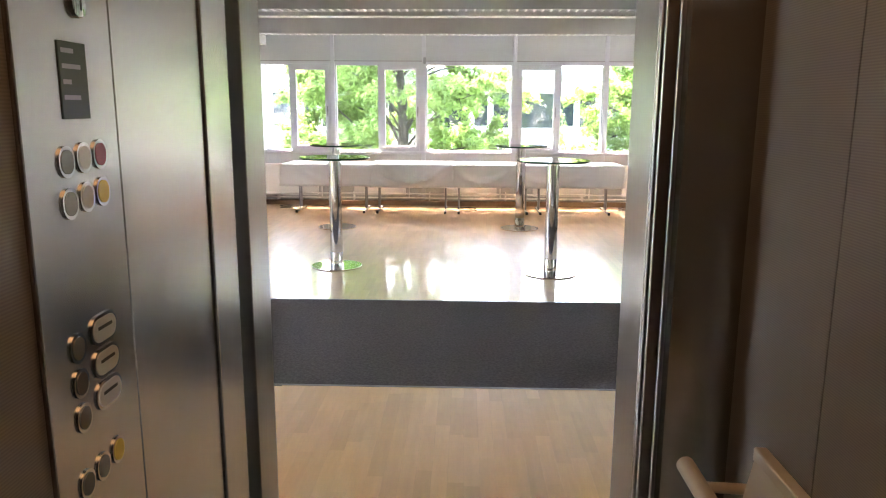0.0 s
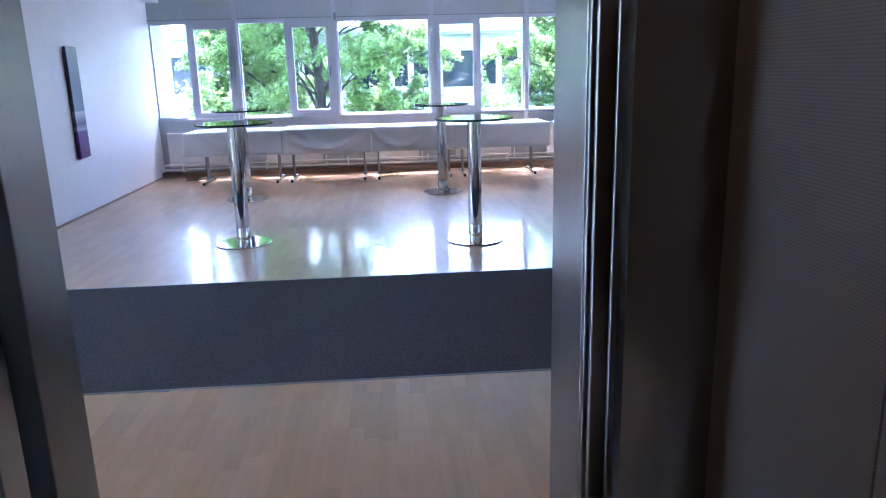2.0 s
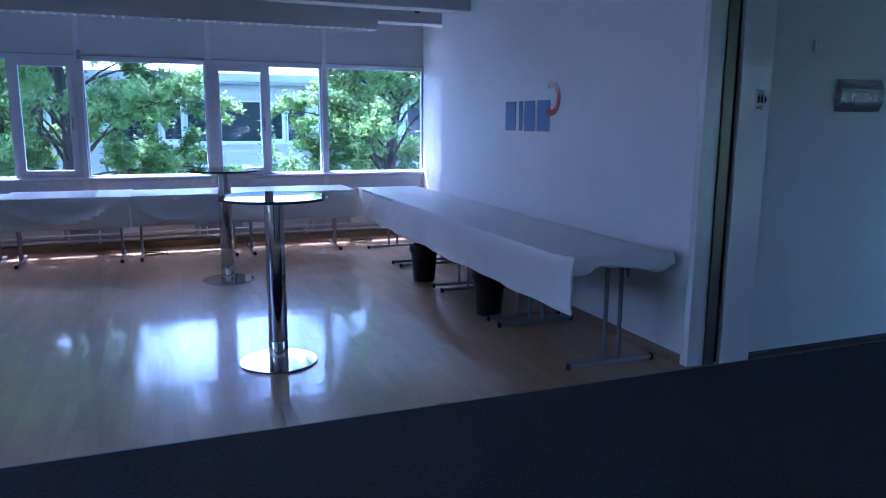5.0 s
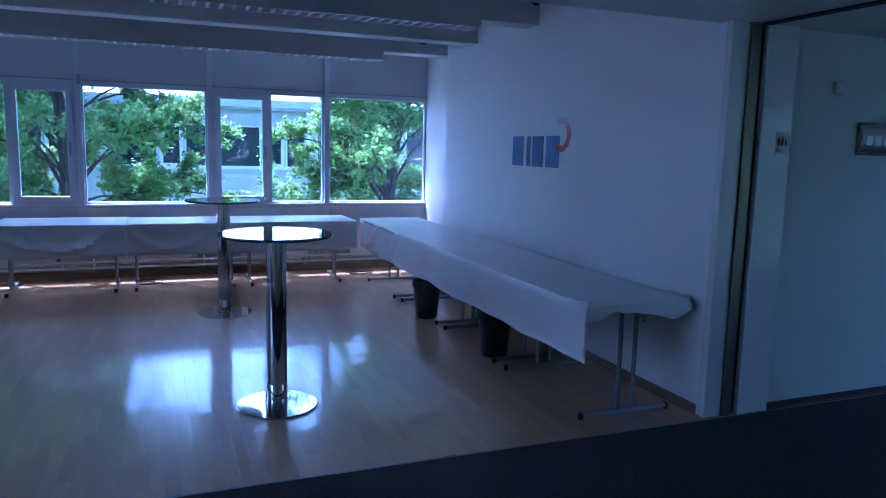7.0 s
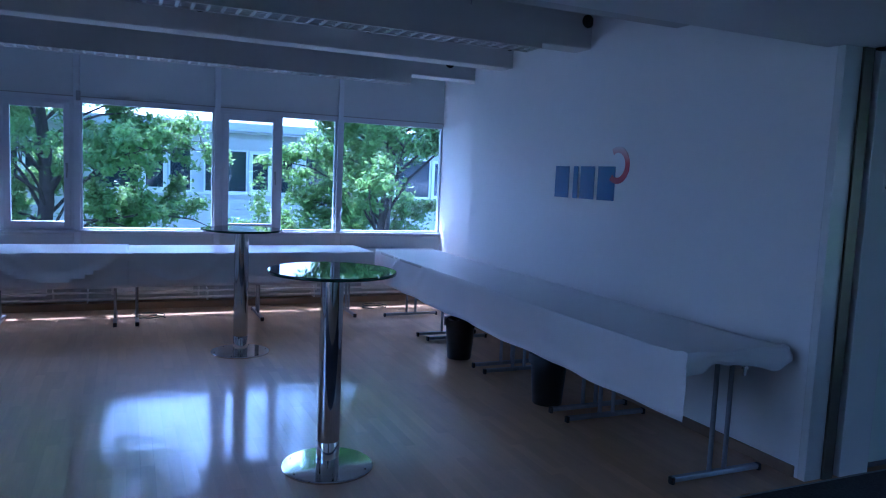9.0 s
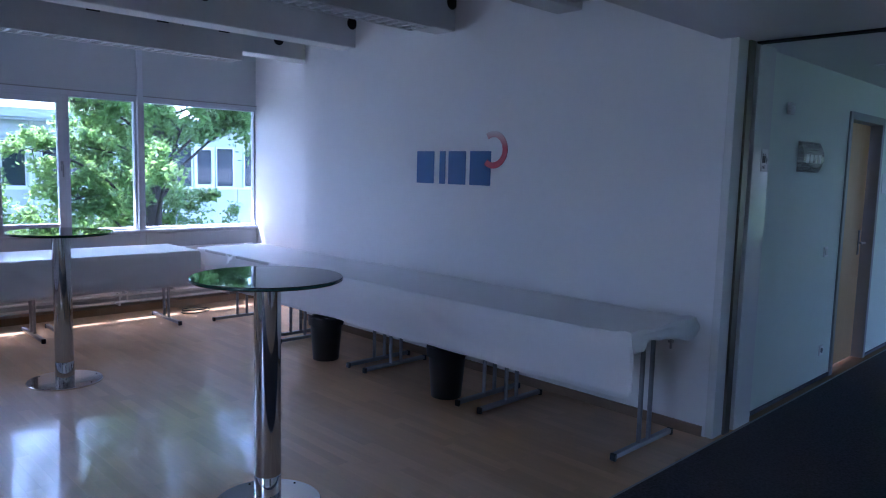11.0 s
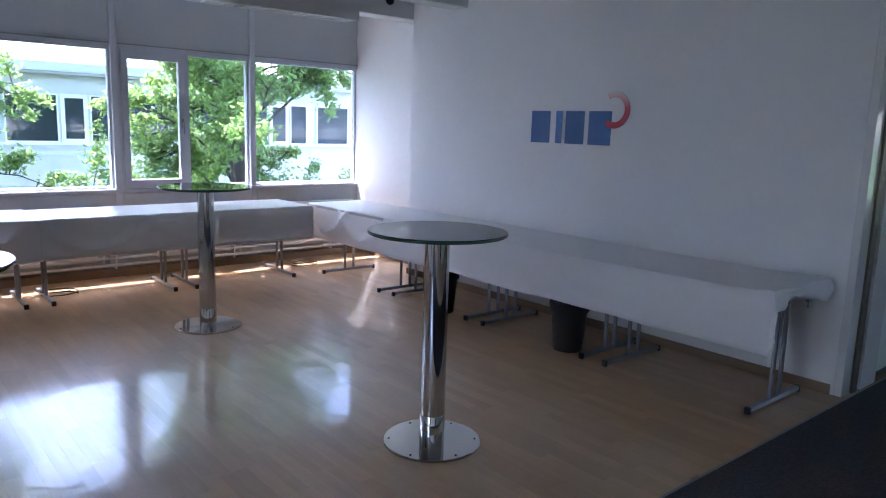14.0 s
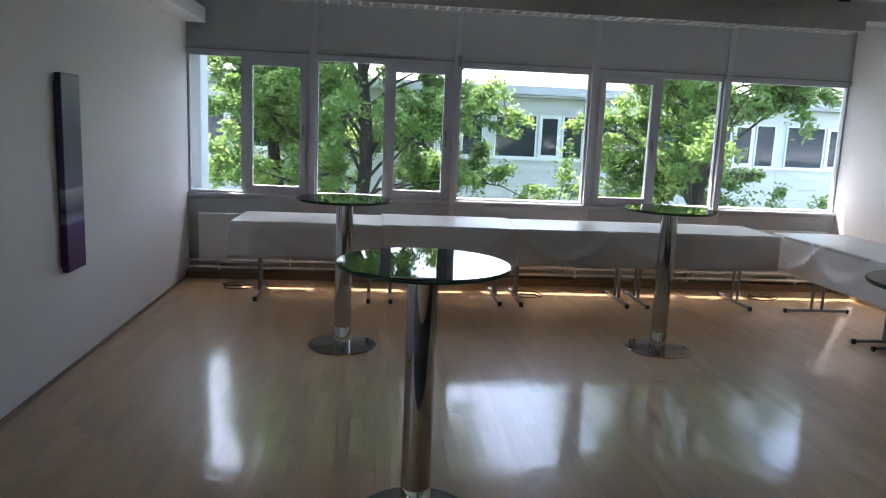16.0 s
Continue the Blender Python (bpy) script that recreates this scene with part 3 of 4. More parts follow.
# ---- ceiling lights ----
def louvre_light(x0, x1, y, z):
    t = empty("louvre_ceiling_light", "switched-off suspended light with a louvre grille", "ceiling light", "ceiling lights")
    for side in (-1, 1):
        ya, yb = sorted((y + side * 0.11, y + side * 0.10))
        yc, yd = sorted((y + side * 0.10, y + side * 0.082))
        part("side_panel", addbox(box(x0, x1, ya, yb, z, z + 0.22), x0, x1, yc, yd, z, z + 0.006), M_BEAM, t)
    part("end_cap", box(x0 - 0.01, x0, y - 0.11, y + 0.11, z, z + 0.22), M_BEAM, t)
    part("end_cap", box(x1, x1 + 0.01, y - 0.11, y + 0.11, z, z + 0.22), M_BEAM, t)
    part("top_panel", box(x0, x1, y - 0.10, y + 0.10, z + 0.20, z + 0.22), M_BEAM, t)
    # Shade between the slats is painted as a near-black sheet.
    part("backing", box(x0, x1, y - 0.1, y + 0.1, z + 0.045, z + 0.055), M_GAP, t, "near-black sheet for the shade inside")
    bm = bmesh.new()
    n = int((x1 - x0) / 0.085)
    for k in range(n):
        x = x0 + (k + 0.5) * (x1 - x0) / n
        addbox(bm, x - 0.010, x + 0.010, y - 0.1, y + 0.1, z + 0.002, z + 0.012)
    for yy in (-0.033, 0.033):
        addbox(bm, x0, x1, y + yy - 0.003, y + yy + 0.003, z + 0.002, z + 0.018)
    tagged(part("louvre", bm, M_RAD, t, "pale metal louvre slats"), kind="stuff")
    bm = bmesh.new()
    for x in (x0 + 0.5, (x0 + x1) / 2, x1 - 0.5):
        addtube(bm, [(x, y, z + 0.22), (x, y, Z_CEIL)], 0.006, 6)
    part("suspension", bm, M_TUBE, t)


for light_y, light_z in ((-1.73, 2.56), (-4.26, 2.55), (-5.62, 2.54)):
    louvre_light(-6.3, -0.86, light_y, light_z)

bm = bmesh.new()
pane_frame_light = empty("recessed_corridor_light", "flat recessed corridor ceiling light, switched off", "ceiling light")
addbox(bm, 1.5, 2.7, Y_END - 0.75, Y_END - 0.35, Z_SOF - 0.012, Z_SOF - 0.002, 0.003)
part("diffuser", bm, M_RAD, pane_frame_light)


structure("wall_duct", box(X_W, -6.53, Y_END, -0.02, 2.56, 2.705, 0.006), M_WALL, "white boxed duct along the top of the wall", "duct")


# ---- radiators and pipes ----
def radiator(x0, x1):
    r = empty("radiator", "white flat panel radiator below the windows", "radiator", "radiators")
    bm = box(x0, x1, -0.125, -0.075, 0.16, 0.675, 0.006)
    part("panel", bm, M_RAD, r)
    bm = bmesh.new()
    n = int((x1 - x0) / 0.05)
    for k in range(n):
        x = x0 + (k + 0.5) * (x1 - x0) / n
        addbox(bm, x - 0.012, x + 0.012, -0.07, -0.03, 0.18, 0.67)
    part("fins", bm, M_RAD, r)
    bm = tube([(x1 + 0.03, -0.10, 0.62), (x1 + 0.06, -0.10, 0.60), (x1 + 0.06, -0.10, 0.13)], 0.011)
    part("pipe", bm, M_RAD, r)
    bm = addlathe(bmesh.new(), [(0.02, x1), (0.024, x1 + 0.02), (0.022, x1 + 0.07)], 14, (0, -0.10, 0.63), "X")
    part("valve", bm, M_SIGN, r, "white thermostat valve")


for a, b in ((-6.60, -5.735), (-5.14, -4.29), (-3.66, -2.795), (-2.20, -1.34), (-0.76, 0.22)):
    radiator(a, b)
bm = tube([(X_W + 0.02, -0.19, 0.13), (X_REC - 0.03, -0.19, 0.13)], 0.013)
addtube(bm, [(X_W + 0.02, -0.19, 0.20), (X_REC - 0.03, -0.19, 0.20)], 0.013)
for k in range(6):
    addbox(bm, -6.4 + 1.25 * k, -6.385 + 1.25 * k, -0.2, -0.02, 0.09, 0.22)
tagged(part("heating_pipe", bm, M_RAD, None, "", True), "pair of white heating pipes along the window wall", "pipe")


# ---- standing tables ----
def standing_table():
    t = empty("standing_table", "round smoked glass standing table on a chrome column", "standing table", "standing tables")
    base = part("base", addlathe(bmesh.new(), [(0.250, 0), (0.252, 0.004), (0.252, 0.010), (0.248, 0.014), (0.02, 0.014)], 72), M_CHROME, t, "polished round foot plate", True)
    for k in range(6):
        a = math.pi * k / 3 + 0.4
        part("screw", addlathe(bmesh.new(), [(0.0055, 0.014), (0.0055, 0.016), (0.003, 0.0175)], 10, (0.222 * math.cos(a), 0.222 * math.sin(a), 0)), M_GAP, base)
    part("column", addlathe(bmesh.new(), [(0.062, 0.014), (0.062, 1.07)], 48), M_CHROME, t, "polished chrome tube", True)
    part("collar", addlathe(bmesh.new(), [(0.0635, 0.014), (0.0635, 0.15), (0.0622, 0.152)], 48), M_CHROME, t, "chrome sleeve", True)
    part("top_plate", addlathe(bmesh.new(), [(0.15, 1.07), (0.16, 1.078), (0.16, 1.083)], 40), M_TUBE, t, "", True)
    part("tabletop", addlathe(bmesh.new(), [(0.340, 1.083), (0.345, 1.086), (0.345, 1.098), (0.342, 1.101)], 96), M_DARKGLASS, t, "dark smoked glass disc", True)
    part("edge", addlathe(bmesh.new(), [(0.3455, 1.087), (0.3462, 1.090), (0.3462, 1.095), (0.3455, 1.0975)], 96), M_GREENEDGE, t, "green glass rim", True)
    return t


first = standing_table()
first.location = (-2.482, -5.04, 0)
for x, y, a in ((-2.58, -2.371, 40), (-4.602, -4.809, 75), (-5.021, -2.396, 15)):
    copy_thing(first, pose(x, y, 0, 0, 0, a))


# ---- trestle tables ----
def trestle_table(length, depth, inset):
    """Long side along x, centred."""
    t = empty("folding_table", "folding table with grey tube steel legs", "table", "folding tables")
    part("tabletop", box(-length / 2, length / 2, -depth / 2, depth / 2, 0.712, 0.737, 0.004), M_TABLETOP, t)
    for s in (-1, 1):
        x = s * (length / 2 - inset)
        frame_part = part("leg", addtube(tube([(x, -0.055, 0.04), (x, -0.055, 0.70)], 0.014, 12), [(x, 0.055, 0.04), (x, 0.055, 0.70)], 0.014, 12), M_TUBE, t, "pair of upright steel tubes", True)
        part("foot", box(x - 0.018, x + 0.018, -depth / 2 + 0.05, depth / 2 - 0.05, 0.012, 0.042, 0.006), M_TUBE, frame_part, "steel foot bar")
        for e in (-1, 1):
            y = e * (depth / 2 - 0.04)
            part("foot_cap", box(x - 0.0185, x + 0.0185, y - 0.011, y + 0.011, 0.0, 0.0425, 0.005), M_BLACK, frame_part, "black plastic cap")
        part("rail", box(x - 0.015, x + 0.015, -depth / 2 + 0.08, depth / 2 - 0.08, 0.69, 0.712), M_TUBE, t)
    part("stretcher", tube([(-length / 2 + inset, 0, 0.66), (length / 2 - inset, 0, 0.66)], 0.011), M_TUBE, t)
    return t


tt = trestle_table(1.23, 0.72, 0.10)
tt.matrix_basis = pose(-5.36, -0.775, 0)
for x in (-4.125, -2.89, -1.655):
    copy_thing(tt, pose(x, -0.775, 0))
for x, y in ((-0.47, -1.63), (-0.445, -2.865), (-0.44, -4.10), (-0.44, -5.335)):
    copy_thing(tt, pose(x, y, 0, 0, 0, 90))


def smooth01(u):
    u = max(0.0, min(1.0, u))
    return u * u * (3 - 2 * u)


def tablecloth(name, label, x0, x1, y0, y1, z, drops, seed, along="x", swags=()):
    """A cloth over a table top: a fine grid that bends over the edges. drops: hang at low x, high x, low y, high y."""
    rnd = random.Random(seed)
    step = 0.035
    rb = 0.007
    dx0, dx1, dy0, dy1 = drops
    
    def lines(lo, hi, d0, d1):
        out = [lo - d for d in np.linspace(d0, 0.014, max(2, int(d0 / step) + 1))] + [lo - 0.005] if d0 else []
        out += list(np.linspace(lo, hi, int((hi - lo) / step) + 1))
        return out + ([hi + 0.005] + [hi + d for d in np.linspace(0.014, d1, max(2, int(d1 / step) + 1))] if d1 else [])

    us, vs = lines(x0, x1, dx0, dx1), lines(y0, y1, dy0, dy1)
    ph = [rnd.uniform(0, 6.28) for _ in range(6)]

    def place(u, v):
        ou = x0 - u if u < x0 else (u - x1 if u > x1 else 0)
        ov = y0 - v if v < y0 else (v - y1 if v > y1 else 0)
        x, y = min(max(u, x0), x1), min(max(v, y0), y1)
        hang = max(ou, ov)
        zz = z - hang * (1 + (0.75 * noise.noise((u * 7.3, seed * 1.7, 0)) if v < y0 and along == 'y' else 0))
        s = u if ov > ou else v
        if hang > 0:
            f = smooth01(hang / 0.3)
            wave = 0.012 * math.sin(s * 5.1 + ph[0]) + 0.008 * math.sin(s * 11.3 + ph[1]) + 0.02 * noise.noise((s * 1.7, seed, hang * 2))
            fold = 0.0
            for c, w, amp in swags:
                if (ov > ou) == (along == "x"):
                    k = (s - c) / w
                    if abs(k) < 1.3:
                        fold += amp * math.exp(-((hang - 0.05 - 0.22 * (1 - k * k)) / 0.045) ** 2) * math.exp(-k * k * 0.7)
            out = rb * smooth01(hang / 0.014) + f * (0.012 + wave) + fold
            if along == "y" and v < y0:
                out += 0.016 * smooth01(hang / 0.04) * (1 + 1.4 * noise.noise((u * 13.0, hang * 16.0, seed)))
            if ou > 0 and ov > 0:
                k = 0.5 * min(ou, ov)
                x += (-1 if u < x0 else 1) * (out + k * 0.6)
                y += (-1 if v < y0 else 1) * (out + k * 0.6)
            elif ou > 0:
                x += (-1 if u < x0 else 1) * out
            else:
                y += (-1 if v < y0 else 1) * out
        else:
            zz += 0.003 * noise.noise((u * 2.2, v * 2.2, seed)) + 0.002 * math.sin(s * 3 + ph[2])
            if along == "y":        # bunched up where it is clipped at the end
                pull = smooth01((y0 + 0.30 - v) / 0.30)
                zz += pull * (0.016 + 0.016 * noise.noise((u * 8.0, v * 11.0, seed)))
        return (x, y, zz)

    bm = bmesh.new()
    grid = [[bm.verts.new(place(float(u), float(v))) for v in vs] for u in us]
    for i in range(len(us) - 1):
        for j in range(len(vs) - 1):
            bm.faces.new((grid[i][j], grid[i + 1][j], grid[i + 1][j + 1], grid[i][j + 1]))
    ob = part(name, bm, M_CLOTH, None, "", True)
    so = ob.modifiers.new("thickness", "SOLIDIFY")
    so.thickness, so.offset = 0.002, 1.0
    tagged(ob, label, "tablecloth", "tablecloths")
    return ob


tablecloth("tablecloth", "long white tablecloth hanging in soft folds over the tables", -6.07, -4.64, -1.145, -0.40, 0.7415, (0.012, 0, 0.325, 0.06), 2, swags=((-5.3, 0.5, 0.015),))
tablecloth("tablecloth", "white tablecloth with a deep swag fold overlapping its neighbours", -4.74, -3.48, -1.161, -0.392, 0.7515, (0, 0, 0.345, 0.06), 4,
           swags=((-4.16, 0.58, 0.055), (-4.06, 0.40, 0.035)))
tablecloth("tablecloth", "white tablecloth over the tables by the window", -3.56, -0.96, -1.151, -0.396, 0.7465, (0, 0.02, 0.335, 0.06), 7, swags=((-3.05, 0.42, 0.05), (-2.0, 0.6, 0.016)))
tablecloth("tablecloth", "long white tablecloth over the tables along the wall", -0.815, -0.07, -5.955, -0.80, 0.7415, (0.35, 0, 0.075, 0), 11, "y", swags=((-1.25, 0.34, 0.06), (-1.9, 0.4, 0.03), (-4.9, 0.7, 0.014)))

bm = addbox(box(-0.445, -0.43, -5.995, -5.983, 0.625, 0.68, 0.003), -0.452, -0.423, -6.0, -5.975, 0.66, 0.675, 0.003)
tagged(part("cloth_clip", bm, M_TUBE), "small metal clip holding the tablecloth end", "clip")


def waste_bin(x, y):
    t = empty("waste_bin", "black plastic waste bin with a bag liner, under the table", "waste bin", "waste bins")
    t.location = (x, y, 0)
    part("body", addlathe(bmesh.new(), [(0.105, 0), (0.108, 0.004), (0.135, 0.34), (0.143, 0.345), (0.143, 0.36), (0.128, 0.36), (0.100, 0.02)], 36), M_BLACK, t, "", True)
    bm = bmesh.new()
    rnd = random.Random(int(-y * 10))
    rings = []
    for r, h in ((0.146, 0.30), (0.150, 0.345), (0.147, 0.366), (0.125, 0.368)):
        rings.append([bm.verts.new(((r + rnd.uniform(-.004, .006)) * math.cos(a), (r + rnd.uniform(-.004, .006)) * math.sin(a), h + rnd.uniform(-.012, .012)))
                      for a in [2 * math.pi * i / 30 for i in range(30)]])
    for a, b in zip(rings, rings[1:]):
        for i in range(30):
            bm.faces.new((a[i], a[(i + 1) % 30], b[(i + 1) % 30], b[i]))
    part("liner", bm, M_BLACK, t, "crumpled black bag edge", True)


waste_bin(-0.74, -3.03)
waste_bin(-0.66, -4.40)


def coil(x, y, seed):
    rnd = random.Random(seed)
    pts = [(x + (0.14 + 0.02 * rnd.random()) * math.cos(a), y + (0.10 + 0.02 * rnd.random()) * math.sin(a), 0.006 + 0.0012 * k)
           for k, a in enumerate(np.linspace(0, 11.5, 46))]
    tagged(part("coiled_cable", tube(pts, 0.005, 6), M_BLACK, None, "", True), "thin black cable coiled on the wooden floor", "cable", "cables")


coil(-6.1, -0.62, 1)
coil(-3.28, -0.72, 2)
coil(-0.75, -0.62, 3)


# ---- west wall: two narrow pictures and a radiator socket ----
for y in (-2.925, -4.10):
    pic = empty("narrow_picture", "tall narrow violet canvas print on the white wall", "picture", "pictures")
    part("canvas", box(X_W + 0.012, X_W + 0.05, y - 0.135, y + 0.135, 0.645, 1.858, 0.004), M_PURPLE, pic, "violet banded print")
    part("frame", box(X_W, X_W + 0.012, y - 0.12, y + 0.12, 0.68, 1.81), M_BLACK, pic)

socket = empty("wall_socket", "white double power socket on the radiator panel", "socket")
part("plate", box(-5.60, -5.52, -0.032, -0.02, 0.30, 0.46, 0.004), M_SIGN, socket)
part("insert", addlathe(addlathe(bmesh.new(), [(0.022, -0.036), (0.022, -0.032)], 18, (-5.56, 0, 0.42), "Y"), [(0.022, -0.036), (0.022, -0.032)], 18, (-5.56, 0, 0.34), "Y"), M_GREYPRINT, socket)


bracket = box(-4.0, -3.955, -0.062, -0.036, 2.27, 2.375, 0.005)
tagged(part("blind_bracket", bracket, M_TUBE), "small grey blind bracket on the window post", "bracket")


# ---- emblem on the east wall ----
def emblem():
    t = empty("wall_emblem", "blue blocks and a red fading ring on the wall", "wall emblem")
    for a, b in ((-3.31, -3.525), (-3.59, -3.66), (-3.695, -3.895), (-3.94, -4.165)):
        part("block", box(X_E - 0.004, X_E, b, a, 1.495, 1.765, 0.0015), M_BLUE, t, "flat blue block")
    bm = bmesh.new()
    inner, outer = [], []
    n = 40
    for i in range(n + 1):
        a = radians(-128 + 250 * i / n)
        w = 0.048
        for lst, r in ((inner, 0.145 - w), (outer, 0.145)):
            lst.append([bm.verts.new((X_E - d, -4.188 - r * math.cos(a), 1.775 + r * math.sin(a))) for d in (0.0058, 0.0)])
    for i in range(n):
        bm.faces.new((inner[i][0], outer[i][0], outer[i + 1][0], inner[i + 1][0]))
        bm.faces.new((outer[i][0], outer[i][1], outer[i + 1][1], outer[i + 1][0]))
        bm.faces.new((inner[i][1], inner[i][0], inner[i + 1][0], inner[i + 1][1]))
    bm.faces.new((inner[0][0], inner[0][1], outer[0][1], outer[0][0]))
    bm.faces.new((inner[n][0], outer[n][0], outer[n][1], inner[n][1]))
    part("ring", bm, M_RED, t, "red ring fading to pale")


emblem()

# ---- corridor wall things ----
YC = Y_END - 0.02


def text_on_wall(name, body, size, x, z, y, material, parent):
    cu = bpy.data.curves.new(name, "FONT")
    cu.body, cu.size, cu.extrude, cu.align_x = body, size, 0.0004, "CENTER"
    tmp = new(name, cu)
    deps = bpy.context.evaluated_depsgraph_get()
    me = bpy.data.meshes.new_from_object(tmp.evaluated_get(deps))
    bpy.data.objects.remove(tmp)
    me.materials.clear()
    me.materials.append(material)
    ob = new(name, me)
    ob.parent = parent
    ob.matrix_basis = pose(x, y, z, 90, 0, 0)
    return ob


sign = empty("restroom_sign", "small white restroom sign with black figures and arrow", "sign")
YS = Y_END - 0.07
part("plate", box(0.375, 0.475, YS - 0.004, YS, 1.65, 1.79, 0.001), M_SIGN, sign)
bm = bmesh.new()
for x in (0.400, 0.427):
    addbox(bm, x - 0.009, x + 0.009, YS - 0.0052, YS - 0.004, 1.705, 1.748)
    addbox(bm, x - 0.005, x + 0.005, YS - 0.0052, YS - 0.004, 1.752, 1.762)
part("pictogram", bm, M_INK, sign)
bm = bmesh.new()
f = [bm.verts.new(p) for p in ((0.449, YS - 0.0052, 1.755), (0.449, YS - 0.0052, 1.695), (0.468, YS - 0.0052, 1.725))]
bm.faces.new(f)
part("arrow", bm, M_INK, sign)
text_on_wall("lettering", "WC", 0.034, 0.412, 1.664, YS - 0.0052, M_INK, sign)

plaque = empty("wall_plaque", "curved silver wall plaque with pale bars", "plaque")
bm = bmesh.new()
n = 14
rows = []
for i in range(n + 1):
    u = i / n
    yy = YC - 0.012 - 0.035 * math.sin(math.pi * u)
    rows.append([bm.verts.new((1.12 + 0.40 * s, yy, 1.66 + 0.215 * u)) for s in (0, 1)])
for a, b in zip(rows, rows[1:]):
    bm.faces.new((a[0], a[1], b[1], b[0]))
back = [bm.verts.new((x, YC, z)) for x, z in ((1.12, 1.66), (1.52, 1.66), (1.52, 1.875), (1.12, 1.875))]
bm.faces.new(back)
bm.faces.new([back[0], back[3]] + [r[0] for r in reversed(rows)])
bm.faces.new([back[2], back[1]] + [r[1] for r in rows])
bm.faces.new((back[1], back[0], rows[0][0], rows[0][1]))
bm.faces.new((back[3], back[2], rows[-1][1], rows[-1][0]))
part("shell", bm, M_STEEL, plaque, "curved satin metal")
bm = bmesh.new()
for k in range(4):
    addbox(bm, 1.16 + 0.08 * k, 1.215 + 0.08 * k, YC - 0.0475, YC - 0.03, 1.725, 1.785)
part("bars", bm, M_SIGN, plaque, "pale bars")

thermo = empty("room_sensor", "small cream sensor box on the corridor wall", "sensor")
part("body", box(0.865, 0.945, YC - 0.028, YC, 2.04, 2.12, 0.006), M_PLASTIC, thermo)
part("dial", box(0.885, 0.925, YC - 0.033, YC - 0.028, 2.06, 2.10, 0.002), M_SIGN, thermo)
switch = empty("light_switch", "white light switch beside the corridor door", "switch")
part("plate", box(1.81, 1.89, YC - 0.01, YC, 1.01, 1.09, 0.003), M_SIGN, switch)
part("rocker", box(1.825, 1.875, YC - 0.015, YC - 0.01, 1.025, 1.075, 0.002), M_PLASTIC, switch)
sock = empty("wall_socket", "white power socket low on the corridor wall", "socket")
part("plate", box(1.89, 1.97, YC - 0.01, YC, 0.21, 0.29, 0.003), M_SIGN, sock)
part("insert", addlathe(bmesh.new(), [(0.021, YC - 0.0135), (0.021, YC - 0.01)], 18, (1.93, 0, 0.25), "Y"), M_GREYPRINT, sock)
small = empty("door_plate", "small pale room sign beside the corridor door", "sign")
part("plate", box(3.20, 3.34, YC - 0.006, YC, 1.50, 1.68, 0.001), M_SIGN, small)

# ---- the lift ----
CX0, CX1, CY0, CY1, CZ = -3.85, -2.72, -12.45, -10.36, 2.22
structure("lift_floor", box(CX0 - 0.1, CX1 + 0.4, CY0 - 0.1, -10.34, -0.06, 0.0), M_LIFTFLOOR, "dark rubber lift floor", "floor")
structure("lift_ceiling", box(CX0 - 0.1, CX1 + 0.1, CY0 - 0.1, CY1, CZ, CZ + 0.06), M_STEEL, "metal lift ceiling", "ceiling")
cw = structure("wall_lift_left", box(CX0 - 0.06, CX0, CY0, CY1 - 0.02, 0, CZ), M_LINEN, "linen-textured lift wall with steel control column", "wall")
cr = structure("wall_lift_right", box(CX1, CX1 + 0.06, CY0, CY1, 0, CZ), M_LINEN, "linen-textured lift wall with panel joint", "wall")
part("panel", box(CX1 - 0.006, CX1, CY0, -10.745, 0.08, CZ), M_LINEN, cr)
part("panel", box(CX1 - 0.006, CX1, -10.741, CY1, 0.08, CZ), M_LINEN, cr)
structure("wall_lift_back", box(CX0 - 0.06, CX1 + 0.06, CY0 - 0.06, CY0, 0, CZ), M_LINEN, "linen-textured lift back wall", "wall")
# front returns and pocket
structure("wall_lift_return", box(-2.87, CX1 + 0.06, CY1 - 0.01, CY1 + 0.03, 0, CZ), M_STEELV, "steel front return of the lift cabin", "wall")
structure("wall_lift_header", box(CX0 - 0.1, CX1 + 0.4, CY1 - 0.01, CY1 + 0.03, 2.08, CZ + 0.06), M_STEELV, "steel header above the lift door", "wall")
structure("lift_shaft", addbox(addbox(box(-2.2, -2.1, -10.5, Y_LIFT - 0.12, -0.1, 2.6), -2.66, -2.1, -10.4, -10.36, -0.1, 2.6),
          -4.2, -3.95, -10.5, Y_LIFT - 0.12, -0.1, 2.6), M_GAP, "dark lift shaft wall", "wall")
structure("lift_shaft_top", box(-4.2, -2.1, -10.45, Y_LIFT - 0.12, 2.2, 2.3), M_GAP, "dark lift door header", "ceiling")
bm = box(CX0 - 0.02, CX0 + 0.012, -10.43, -10.335, 0, 2.08, 0.004)
structure("lift_jamb_left", bm, M_STEELV, "steel cabin door jamb", "trim")
bm = box(-3.90, -3.856, -10.30, -10.225, 0, 2.08, 0.003)
structure("lift_jamb_strip", bm, M_STEELV, "steel strip between cabin and landing doors", "trim")
bm = addbox(box(LX0 - 0.06, LX0, -10.175, Y_LIFT + 0.006, 0, 2.16, 0.003), LX1, LX1 + 0.06, -10.24, Y_LIFT + 0.006, 0, 2.16, 0.003)
addbox(bm, LX0, LX1, -10.135, Y_LIFT + 0.006, 2.10, 2.16)
structure("lift_landing_frame", bm, M_STEELDARK, "brushed steel landing door frame", "door frame")
bm = box(LX0 - 0.05, -2.2, -10.34, Y_LIFT, -0.05, -0.002)
